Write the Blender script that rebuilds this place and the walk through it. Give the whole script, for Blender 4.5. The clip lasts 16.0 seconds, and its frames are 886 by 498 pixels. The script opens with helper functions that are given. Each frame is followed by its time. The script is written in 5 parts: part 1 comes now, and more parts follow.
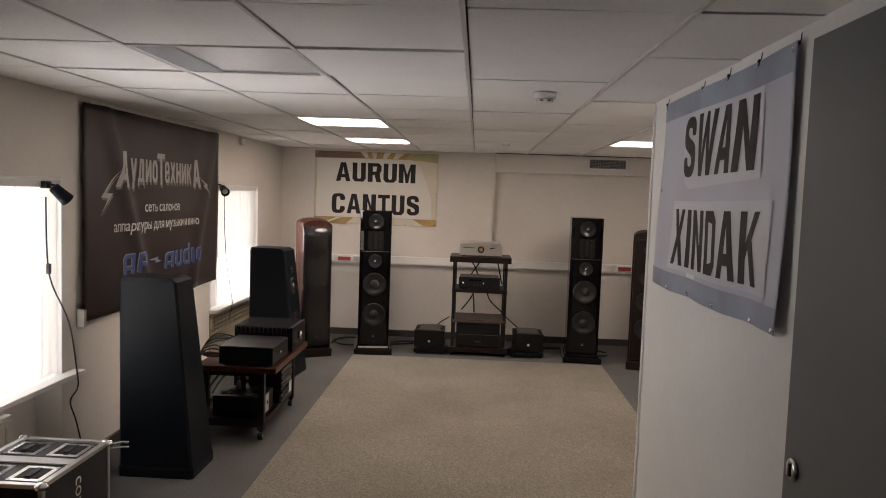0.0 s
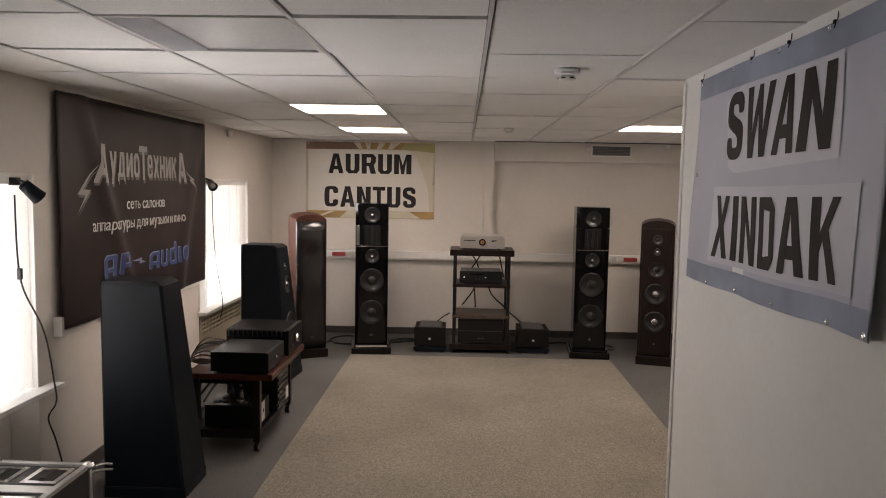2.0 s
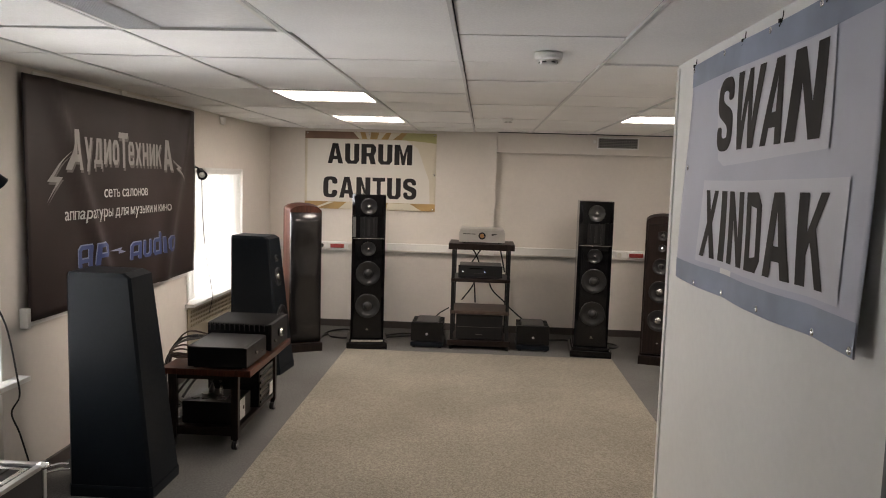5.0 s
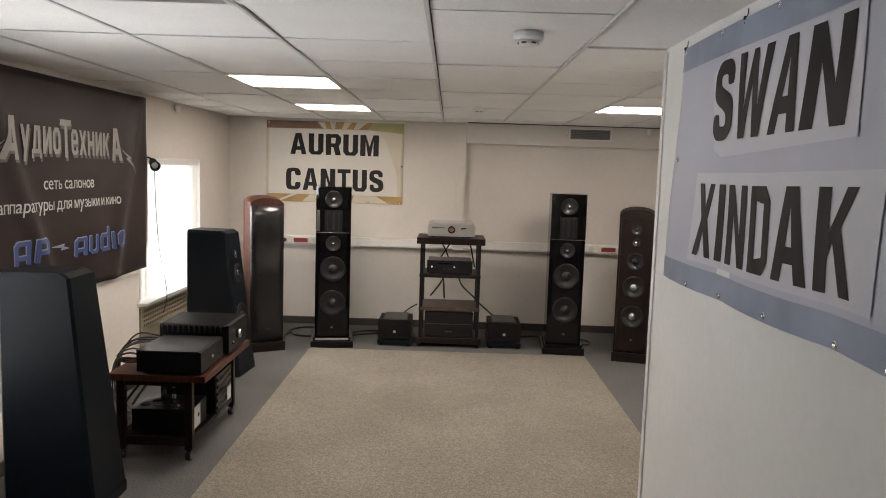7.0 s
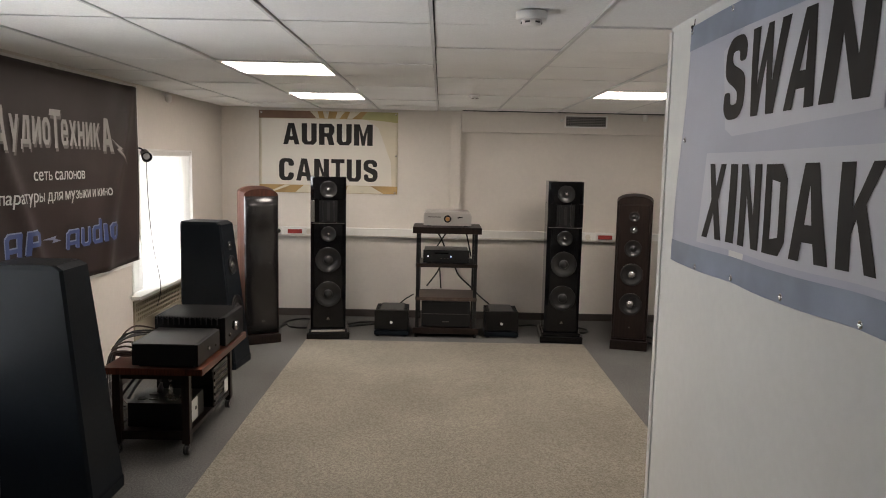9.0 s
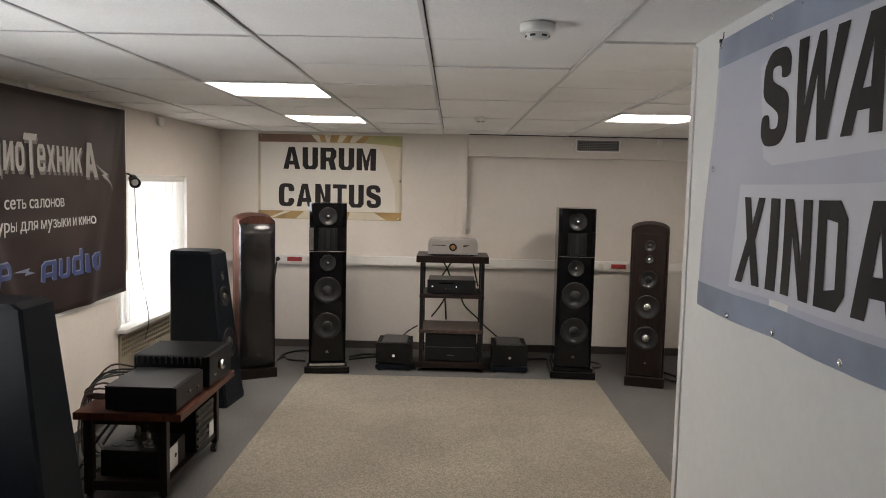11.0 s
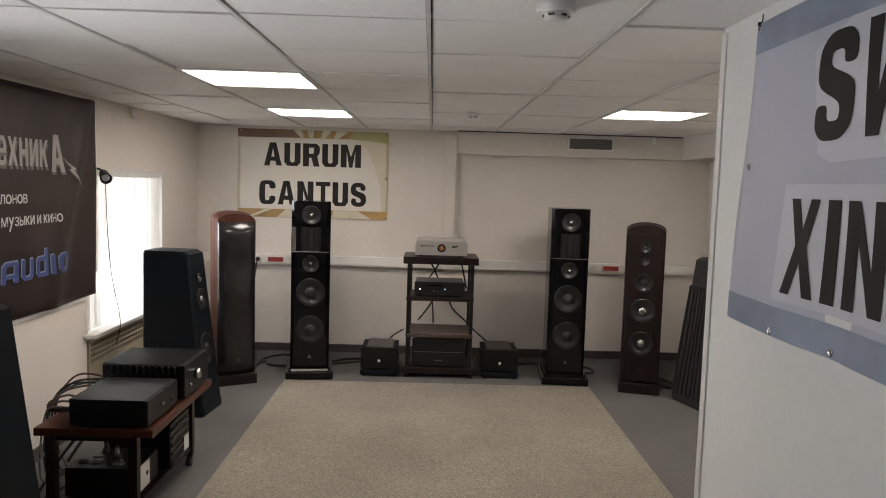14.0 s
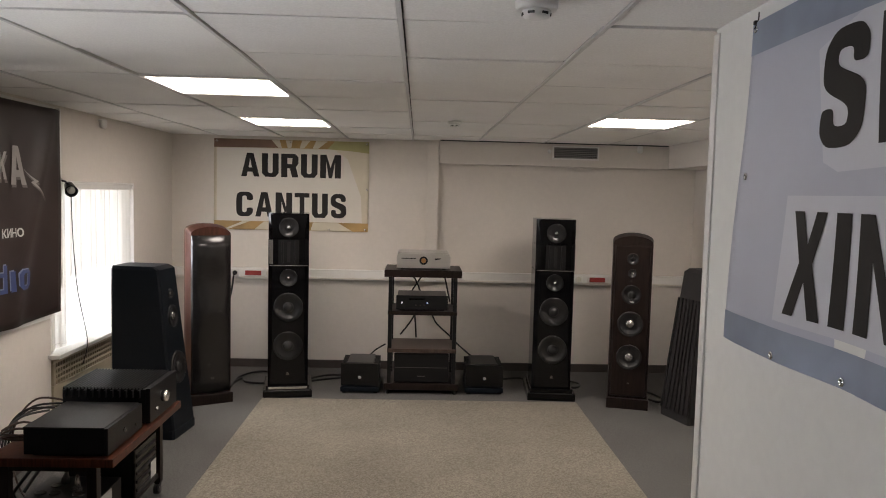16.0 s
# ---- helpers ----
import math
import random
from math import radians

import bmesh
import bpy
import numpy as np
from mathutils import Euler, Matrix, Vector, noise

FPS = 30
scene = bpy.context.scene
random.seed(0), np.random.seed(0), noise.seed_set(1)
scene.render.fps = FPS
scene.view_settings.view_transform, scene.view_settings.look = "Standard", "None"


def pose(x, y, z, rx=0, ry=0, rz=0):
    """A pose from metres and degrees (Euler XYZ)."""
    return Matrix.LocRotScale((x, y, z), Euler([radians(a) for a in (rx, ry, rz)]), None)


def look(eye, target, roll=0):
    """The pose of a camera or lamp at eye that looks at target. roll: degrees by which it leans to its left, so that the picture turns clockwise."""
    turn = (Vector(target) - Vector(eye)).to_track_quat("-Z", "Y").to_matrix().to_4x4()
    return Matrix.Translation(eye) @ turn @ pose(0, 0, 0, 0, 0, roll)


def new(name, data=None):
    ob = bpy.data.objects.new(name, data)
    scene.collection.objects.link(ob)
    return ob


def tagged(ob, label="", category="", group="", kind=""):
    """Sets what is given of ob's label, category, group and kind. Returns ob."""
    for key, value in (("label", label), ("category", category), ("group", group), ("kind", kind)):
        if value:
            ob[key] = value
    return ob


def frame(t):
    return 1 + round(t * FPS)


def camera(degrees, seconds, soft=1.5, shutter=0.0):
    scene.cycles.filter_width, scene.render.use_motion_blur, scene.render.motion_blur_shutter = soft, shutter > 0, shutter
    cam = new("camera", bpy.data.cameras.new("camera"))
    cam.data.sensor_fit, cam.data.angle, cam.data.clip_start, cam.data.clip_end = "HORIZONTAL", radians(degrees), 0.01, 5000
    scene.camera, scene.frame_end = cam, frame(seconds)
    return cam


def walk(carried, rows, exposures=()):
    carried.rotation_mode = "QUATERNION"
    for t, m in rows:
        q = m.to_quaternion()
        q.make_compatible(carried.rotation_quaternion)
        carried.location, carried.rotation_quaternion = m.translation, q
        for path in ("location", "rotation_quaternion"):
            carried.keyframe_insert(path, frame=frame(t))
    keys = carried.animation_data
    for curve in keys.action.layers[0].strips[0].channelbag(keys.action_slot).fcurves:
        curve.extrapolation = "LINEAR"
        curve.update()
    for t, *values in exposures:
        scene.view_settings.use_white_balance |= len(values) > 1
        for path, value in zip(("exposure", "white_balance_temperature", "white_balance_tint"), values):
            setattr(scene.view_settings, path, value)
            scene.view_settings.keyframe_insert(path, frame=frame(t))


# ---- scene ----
cam = camera(61.9, 16.0, 1.0)
PATH = [
    (0, (0.058, 0.221, 1.549), (-0.029, 2.214, 1.401), 2.0),
    (0.5, (0.047, 0.256, 1.546), (-0.073, 2.246, 1.382), 2.6),
    (1, (0.032, 0.317, 1.539), (-0.078, 2.305, 1.349), 2.4),
    (1.5, (-0.014, 0.423, 1.544), (-0.088, 2.414, 1.374), 1.8),
    (2, (-0.052, 0.522, 1.54), (-0.109, 2.514, 1.37), 1.0),
    (2.5, (-0.069, 0.556, 1.536), (-0.08, 2.548, 1.358), 1.0),
    (3, (-0.056, 0.574, 1.536), (-0.03, 2.563, 1.336), 0.2),
    (3.5, (0.019, 0.603, 1.539), (-0.038, 2.593, 1.354), 1.3),
    (4, (0.102, 0.637, 1.536), (0.004, 2.626, 1.346), 1.4),
    (4.2, (0.126, 0.642, 1.543), (0.016, 2.629, 1.352), 1.7),
    (6.3, (0.084, 0.905, 1.531), (0.061, 2.895, 1.331), 1.3),
    (6.5, (0.092, 0.93, 1.532), (0.087, 2.92, 1.326), 1.3),
    (7, (0.088, 0.939, 1.537), (0.075, 2.928, 1.326), 1.8),
    (7.5, (0.073, 0.948, 1.529), (0.066, 2.937, 1.32), 2.1),
    (8, (0.054, 0.951, 1.53), (0.043, 2.941, 1.33), 1.9),
    (8.5, (0.052, 0.953, 1.528), (0.045, 2.945, 1.344), 1.7),
    (9, (0.049, 0.991, 1.511), (0.059, 2.978, 1.278), 1.2),
    (9.5, (0.066, 1.078, 1.52), (0.041, 3.072, 1.363), 0.2),
    (11.8, (0.104, 1.328, 1.538), (0.098, 3.32, 1.359), 2.1),
    (12, (0.106, 1.318, 1.536), (0.115, 3.311, 1.367), 1.9),
    (12.5, (0.116, 1.318, 1.535), (0.093, 3.311, 1.364), 2.6),
    (13, (0.106, 1.366, 1.532), (0.084, 3.359, 1.366), 2.2),
    (13.5, (0.06, 1.465, 1.53), (0.063, 3.459, 1.367), 2.3),
    (14, (0.031, 1.528, 1.532), (0.064, 3.52, 1.357), 1.7),
    (14.5, (0.025, 1.572, 1.531), (0.063, 3.564, 1.359), 1.4),
    (15, (0.027, 1.609, 1.527), (0.087, 3.599, 1.326), 0.8),
    (15.5, (0.041, 1.651, 1.528), (0.088, 3.642, 1.346), 1.0),
    (16, (0.066, 1.686, 1.54), (0.135, 3.679, 1.392), 1.4),
]
EXPOSURES = [(0.0, -0.2, 7200, 23), (1.5, -0.16, 7250, 24), (3.0, -0.1, 7050, 21), (4.0, 0.04, 7000, 19), (7.0, 0.26, 6830, 17), (9.0, 0.1, 6750, 16), (12.5, 0.09, 6700, 16), (16.0, -0.1, 6800, 18)]
U = 1.08  # metres per plan unit: one ceiling module of 0.555 units is 0.6 m
walk(cam, [(t, look(Vector(eye) * U, Vector(target) * U, roll)) for t, eye, target, roll in PATH], EXPOSURES)

# ---- world and light ----
world = bpy.data.worlds.new("world")
scene.world = world
world.use_nodes = True
wn = world.node_tree
sky = wn.nodes.new("ShaderNodeTexSky")
sky.sky_type, sky.sun_disc = "NISHITA", False
sky.sun_elevation, sky.sun_rotation = radians(38), radians(250)
wn.nodes["Background"].inputs["Strength"].default_value = 0.1
wn.links.new(sky.outputs[0], wn.nodes["Background"].inputs["Color"])


def window_light(y0, y1, watts):
    """Daylight standing in the opening, behind the blind."""
    lamp = bpy.data.lights.new("window_daylight", "AREA")
    lamp.shape, lamp.size, lamp.size_y = "RECTANGLE", 0.98 * U, (y1 - y0) * U
    lamp.energy, lamp.color = watts, (0.86, 0.94, 1.0)
    ob = new("window_daylight", lamp)
    ob.matrix_world = look((-2.2 * U, (y0 + y1) / 2 * U, 1.06 * U), (0, (y0 + y1) / 2 * U, 1.06 * U))
    return ob


def slanting_daylight(y0, y1, watts, aim):
    """Cool lamp added inside the blind, standing in for daylight thrown towards aim."""
    lamp = bpy.data.lights.new("slanting_daylight", "AREA")
    lamp.shape, lamp.size, lamp.size_y, lamp.spread = "RECTANGLE", 0.85 * U, (y1 - y0) * U, radians(95)
    lamp.energy, lamp.color = watts, (0.88, 0.945, 1.0)
    ob = new("slanting_daylight", lamp)
    ob.matrix_world = look((-2.038 * U, (y0 + y1) / 2 * U, 1.06 * U), (0, (y0 + y1) / 2 * U, aim * U))
    return ob


DAY_WATTS, LAMP_GLOW = 34, 22.0
window_light(2.72, 3.86, DAY_WATTS)
window_light(6.0, 7.22, DAY_WATTS * 0.6)
slanting_daylight(2.8, 3.78, 12, 2.3)
slanting_daylight(6.22, 7.12, 15, 0.5)


# ---- materials ----
def mat(name, base, rough=0.6, metal=0.0, grain=0.0, scale=40.0, bump=0.0, bump_scale=200.0, stain=0.0, spec=0.5, coat=0.0, glow=None, sheen=0.0):
    """A principled material with grain at two scales, stains and relief."""
    m = bpy.data.materials.new(name)
    m.use_nodes = True
    nt = m.node_tree
    b = nt.nodes["Principled BSDF"]
    b.inputs["Base Color"].default_value = (*base, 1)
    b.inputs["Roughness"].default_value, b.inputs["Metallic"].default_value = rough, metal
    b.inputs["Specular IOR Level"].default_value, b.inputs["Coat Weight"].default_value = spec, coat
    b.inputs["Coat Roughness"].default_value = 0.08
    if sheen:
        b.inputs["Sheen Weight"].default_value = sheen
    if glow:
        b.inputs["Emission Color"].default_value, b.inputs["Emission Strength"].default_value = (*glow[0], 1), glow[1]
    co = nt.nodes.new("ShaderNodeTexCoord")
    if grain or stain:
        n1, n2 = nt.nodes.new("ShaderNodeTexNoise"), nt.nodes.new("ShaderNodeTexNoise")
        n1.inputs["Scale"].default_value, n1.inputs["Detail"].default_value = scale, 6
        n2.inputs["Scale"].default_value, n2.inputs["Detail"].default_value = 1.7, 4
        add = nt.nodes.new("ShaderNodeMath")
        add.operation = "MULTIPLY_ADD"
        r1, r2 = nt.nodes.new("ShaderNodeMapRange"), nt.nodes.new("ShaderNodeMapRange")
        for r, k in ((r1, grain), (r2, stain)):
            r.inputs["From Min"].default_value, r.inputs["From Max"].default_value = 0.3, 0.7
            r.inputs["To Min"].default_value, r.inputs["To Max"].default_value = 1 - k, 1 + k
        mul, mix = nt.nodes.new("ShaderNodeMath"), nt.nodes.new("ShaderNodeMix")
        mul.operation, mix.data_type, mix.blend_type = "MULTIPLY", "RGBA", "MULTIPLY"
        for n, r in ((n1, r1), (n2, r2)):
            nt.links.new(co.outputs["Object"], n.inputs["Vector"])
            nt.links.new(n.outputs["Fac"], r.inputs["Value"])
        nt.links.new(r1.outputs[0], mul.inputs[0])
        nt.links.new(r2.outputs[0], mul.inputs[1])
        comb = nt.nodes.new("ShaderNodeCombineColor")
        for i in range(3):
            nt.links.new(mul.outputs[0], comb.inputs[i])
        mix.inputs["Factor"].default_value = 1.0
        mix.inputs["A"].default_value = (*base, 1)
        nt.links.new(comb.outputs[0], mix.inputs["B"])
        nt.links.new(mix.outputs["Result"], b.inputs["Base Color"])
        nt.nodes.remove(add)
        rr = nt.nodes.new("ShaderNodeMapRange")
        rr.inputs["To Min"].default_value, rr.inputs["To Max"].default_value = max(rough - 0.08, 0.03), min(rough + 0.08, 1)
        nt.links.new(n1.outputs["Fac"], rr.inputs["Value"])
        nt.links.new(rr.outputs[0], b.inputs["Roughness"])
    if bump:
        nb, bp = nt.nodes.new("ShaderNodeTexNoise"), nt.nodes.new("ShaderNodeBump")
        nb.inputs["Scale"].default_value, nb.inputs["Detail"].default_value = bump_scale, 3
        bp.inputs["Strength"].default_value, bp.inputs["Distance"].default_value = bump, 0.004
        nt.links.new(co.outputs["Object"], nb.inputs["Vector"])
        nt.links.new(nb.outputs["Fac"], bp.inputs["Height"])
        nt.links.new(bp.outputs[0], b.inputs["Normal"])
    return m


def wood(name, dark, light, rough=0.35, scale=6.0, coat=0.0):
    """Veneer with stretched grain."""
    m = bpy.data.materials.new(name)
    m.use_nodes = True
    nt = m.node_tree
    b = nt.nodes["Principled BSDF"]
    co, mp, n, ramp = (nt.nodes.new(k) for k in ("ShaderNodeTexCoord", "ShaderNodeMapping", "ShaderNodeTexNoise", "ShaderNodeValToRGB"))
    mp.inputs["Scale"].default_value = (9, 9, 0.7)
    n.inputs["Scale"].default_value, n.inputs["Detail"].default_value, n.inputs["Distortion"].default_value = scale, 7, 1.2
    ramp.color_ramp.elements[0].color, ramp.color_ramp.elements[1].color = (*dark, 1), (*light, 1)
    ramp.color_ramp.elements[0].position, ramp.color_ramp.elements[1].position = 0.3, 0.75
    nt.links.new(co.outputs["Object"], mp.inputs["Vector"])
    nt.links.new(mp.outputs[0], n.inputs["Vector"])
    nt.links.new(n.outputs["Fac"], ramp.inputs[0])
    nt.links.new(ramp.outputs[0], b.inputs["Base Color"])
    b.inputs["Roughness"].default_value, b.inputs["Coat Weight"].default_value = rough, coat
    b.inputs["Specular IOR Level"].default_value = 0.2
    return m


def carpet(name, a, c):
    """Short loop pile in two mixed yarn colours with worn paths."""
    m = bpy.data.materials.new(name)
    m.use_nodes = True
    nt = m.node_tree
    b = nt.nodes["Principled BSDF"]
    co, n, big, ramp, mix, bp = (nt.nodes.new(k) for k in ("ShaderNodeTexCoord", "ShaderNodeTexNoise", "ShaderNodeTexNoise", "ShaderNodeValToRGB", "ShaderNodeMix", "ShaderNodeBump"))
    n.inputs["Scale"].default_value, n.inputs["Detail"].default_value, n.inputs["Roughness"].default_value = 95, 4, 0.8
    big.inputs["Scale"].default_value, big.inputs["Detail"].default_value = 1.4, 5
    ramp.color_ramp.elements[0].color, ramp.color_ramp.elements[1].color = (*a, 1), (*c, 1)
    ramp.color_ramp.elements[0].position, ramp.color_ramp.elements[1].position = 0.41, 0.59
    r = nt.nodes.new("ShaderNodeMapRange")
    r.inputs["From Min"].default_value, r.inputs["From Max"].default_value = 0.3, 0.7
    r.inputs["To Min"].default_value, r.inputs["To Max"].default_value = 0.86, 1.1
    comb = nt.nodes.new("ShaderNodeCombineColor")
    for k in (n, big):
        nt.links.new(co.outputs["Object"], k.inputs["Vector"])
    nt.links.new(n.outputs["Fac"], ramp.inputs[0])
    nt.links.new(big.outputs["Fac"], r.inputs["Value"])
    for i in range(3):
        nt.links.new(r.outputs[0], comb.inputs[i])
    mix.data_type, mix.blend_type = "RGBA", "MULTIPLY"
    mix.inputs["Factor"].default_value = 1
    nt.links.new(ramp.outputs[0], mix.inputs["A"])
    nt.links.new(comb.outputs[0], mix.inputs["B"])
    nt.links.new(mix.outputs["Result"], b.inputs["Base Color"])
    bp.inputs["Strength"].default_value, bp.inputs["Distance"].default_value = 0.6, 0.006
    nt.links.new(n.outputs["Fac"], bp.inputs["Height"])
    nt.links.new(bp.outputs[0], b.inputs["Normal"])
    b.inputs["Roughness"].default_value, b.inputs["Specular IOR Level"].default_value = 0.95, 0.15
    return m


def blind_cloth():
    """Thin white fabric that lets daylight through."""
    m = bpy.data.materials.new("blind_cloth")
    m.use_nodes = True
    nt = m.node_tree
    out = nt.nodes["Material Output"]
    nt.nodes.remove(nt.nodes["Principled BSDF"])
    d, t, mx = nt.nodes.new("ShaderNodeBsdfDiffuse"), nt.nodes.new("ShaderNodeBsdfTranslucent"), nt.nodes.new("ShaderNodeMixShader")
    w, co = nt.nodes.new("ShaderNodeTexNoise"), nt.nodes.new("ShaderNodeTexCoord")
    w.inputs["Scale"].default_value = 60
    r = nt.nodes.new("ShaderNodeMapRange")
    r.inputs["To Min"].default_value, r.inputs["To Max"].default_value = 0.5, 0.66
    nt.links.new(co.outputs["Object"], w.inputs["Vector"])
    nt.links.new(w.outputs["Fac"], r.inputs["Value"])
    nt.links.new(r.outputs[0], mx.inputs[0])
    d.inputs[0].default_value = t.inputs[0].default_value = (0.86, 0.85, 0.82, 1)
    nt.links.new(d.outputs[0], mx.inputs[1])
    nt.links.new(t.outputs[0], mx.inputs[2])
    nt.links.new(mx.outputs[0], out.inputs[0])
    return m


PAINT = mat("wall_paint", (0.70, 0.655, 0.60), 0.75, grain=0.02, scale=30, bump=0.12, bump_scale=90, stain=0.04)
PARTITION = mat("partition_paint", (0.76, 0.76, 0.735), 0.7, grain=0.02, scale=30, bump=0.08, bump_scale=110, stain=0.03)
TILE = mat("ceiling_tile_board", (0.86, 0.85, 0.825), 0.85, grain=0.05, scale=130, bump=0.12, bump_scale=260, stain=0.05)
TBAR = mat("grid_bar_paint", (0.62, 0.61, 0.6), 0.45, grain=0.03, scale=20)
# near-black colour standing in for shade inside gaps and slots
VOID = mat("gap_shade_dark", (0.05, 0.05, 0.05), 0.9, grain=0.1, scale=10)
LOUVRE = mat("brushed_aluminium", (0.8, 0.81, 0.82), 0.4, 0.6, grain=0.05, scale=60)
LAMP = mat("lit_diffuser", (0.9, 0.9, 0.88), 0.5, glow=((1.0, 0.945, 0.86), LAMP_GLOW))
GREY_CARPET = carpet("grey_carpet", (0.085, 0.083, 0.079), (0.14, 0.137, 0.131))
BEIGE_CARPET = carpet("beige_carpet", (0.16, 0.143, 0.114), (0.285, 0.258, 0.212))
SKIRT = mat("dark_skirting", (0.055, 0.045, 0.04), 0.5, grain=0.1, scale=20)
WHITE = mat("white_plastic", (0.78, 0.77, 0.74), 0.4, grain=0.02, scale=15)
CREAM = mat("cream_plastic", (0.68, 0.65, 0.58), 0.45, grain=0.02, scale=15)
VENT = mat("grey_vent_plastic", (0.27, 0.26, 0.25), 0.5, grain=0.05, scale=20)
BLIND = blind_cloth()
GLASS = mat("window_glass", (0.9, 0.95, 0.95), 0.02)
GLASS.node_tree.nodes["Principled BSDF"].inputs["Transmission Weight"].default_value = 1.0
# blue cast in the base stands in for daylight sheen on the satin
BLACK_MATTE = mat("black_lacquer_satin", (0.006, 0.0085, 0.0115), 0.4, grain=0.1, scale=50, stain=0.08, spec=0.13)
BLACK_GLOSS = mat("black_piano_lacquer", (0.004, 0.004, 0.0045), 0.1, grain=0.2, scale=8, coat=0.0, spec=0.3)
BLACK_CLOTH = mat("black_cloth_cover", (0.009, 0.0075, 0.0075), 0.9, grain=0.25, scale=90, bump=0.5, bump_scale=25)
BLACK_FILM = mat("black_leatherette", (0.012, 0.011, 0.011), 0.24, grain=0.08, scale=30, bump=0.06, bump_scale=5)
BLACK_METAL = mat("black_anodised_metal", (0.006, 0.006, 0.0065), 0.4, 0.0, grain=0.15, scale=120, spec=0.3)
RUBBER = mat("black_rubber", (0.007, 0.007, 0.007), 0.5, grain=0.1, scale=40)
CONE = mat("grey_cone_paper", (0.008, 0.008, 0.0085), 0.3, grain=0.15, scale=60)
CAP = mat("silver_dust_cap", (0.3, 0.29, 0.28), 0.22, 0.8, grain=0.05, scale=40)
CHROME = mat("chrome", (0.8, 0.8, 0.8), 0.18, 1.0, grain=0.03, scale=30)
SILVER = mat("silver_anodised", (0.52, 0.50, 0.47), 0.35, 0.75, grain=0.04, scale=150)
COPPER = mat("copper_ring", (0.55, 0.28, 0.12), 0.3, 0.9, grain=0.05, scale=40)
BROWN = wood("red_brown_veneer", (0.03, 0.0105, 0.007), (0.08, 0.029, 0.019), 0.4, coat=0.1)
DARK_WOOD = wood("dark_brown_veneer", (0.007, 0.0042, 0.0036), (0.018, 0.011, 0.0085), 0.4, coat=0.05)
TABLE_WOOD = wood("cherry_tabletop", (0.035, 0.011, 0.007), (0.10, 0.034, 0.019), 0.3)
SHELF_WOOD = wood("walnut_shelf", (0.045, 0.031, 0.025), (0.09, 0.066, 0.053), 0.4)
PINE = wood("raw_pine", (0.35, 0.2, 0.09), (0.5, 0.32, 0.16), 0.6)
DOOR_GREY = mat("grey_door_enamel", (0.15, 0.16, 0.165), 0.5, grain=0.03, scale=15, stain=0.05, bump=0.05, bump_scale=60)
LED = mat("white_indicator", (0.9, 0.95, 1), 0.3, glow=((0.85, 0.93, 1.0), 3.0))
LED_BLUE = mat("blue_indicator", (0.5, 0.6, 1), 0.3, glow=((0.35, 0.5, 1.0), 2.5))
RED = mat("red_plastic", (0.33, 0.035, 0.03), 0.4, grain=0.05, scale=20)
GRILLE = mat("brass_grille_paint", (0.38, 0.33, 0.24), 0.45, grain=0.06, scale=30)
VINYL_DARK = mat("dark_banner_vinyl", (0.034, 0.0235, 0.0215), 0.45, grain=0.12, scale=5, stain=0.25, spec=0.3)
VINYL_BLUE = mat("grey_blue_banner_vinyl", (0.48, 0.495, 0.57), 0.45, grain=0.03, scale=4, stain=0.08)
VINYL_BAND = mat("slate_banner_print", (0.25, 0.29, 0.37), 0.45, grain=0.12, scale=5, stain=0.4)
VINYL_PALE = mat("pale_banner_print", (0.58, 0.585, 0.635), 0.45, grain=0.02, scale=4)
VINYL_CREAM = mat("cream_banner_vinyl", (0.64, 0.585, 0.46), 0.45, grain=0.04, scale=4, stain=0.1)
VINYL_WHITE = mat("white_banner_print", (0.7, 0.665, 0.6), 0.45, grain=0.02, scale=4)
VINYL_BROWN = mat("brown_banner_print", (0.20, 0.115, 0.075), 0.45, grain=0.25, scale=3, stain=0.3)
VINYL_GREEN = mat("olive_banner_print", (0.40, 0.38, 0.17), 0.45, grain=0.2, scale=3, stain=0.25)
VINYL_GOLD = mat("gold_banner_print", (0.36, 0.23, 0.085), 0.45, grain=0.35, scale=3, stain=0.45)
INK = mat("dark_print", (0.018, 0.016, 0.0155), 0.55, grain=0.08, scale=10, spec=0.25)
PRINT_SILVER = mat("silver_print", (0.36, 0.34, 0.32), 0.5, grain=0.12, scale=14)
PRINT_SHADE = mat("dull_silver_print", (0.15, 0.135, 0.125), 0.5, grain=0.12, scale=14)
PRINT_BLUE = mat("blue_print", (0.055, 0.085, 0.22), 0.5, grain=0.15, scale=10)
PRINT_PALEBLUE = mat("pale_blue_print", (0.20, 0.24, 0.36), 0.5, grain=0.15, scale=10)
ALU = mat("aluminium_edge", (0.62, 0.62, 0.62), 0.35, 0.85, grain=0.06, scale=60)
CASE_PLY = mat("black_laminate", (0.028, 0.027, 0.03), 0.5, grain=0.15, scale=80, bump=0.2, bump_scale=150)
PAPER = mat("white_label", (0.6, 0.6, 0.58), 0.6, grain=0.03, scale=20)
CABLE_GREY = mat("grey_cable", (0.07, 0.068, 0.064), 0.5, grain=0.05, scale=20)
CABLE_BROWN = mat("copper_cable", (0.05, 0.028, 0.02), 0.45, grain=0.05, scale=20)


# ---- building tools ----
def bm_new():
    return bmesh.new()


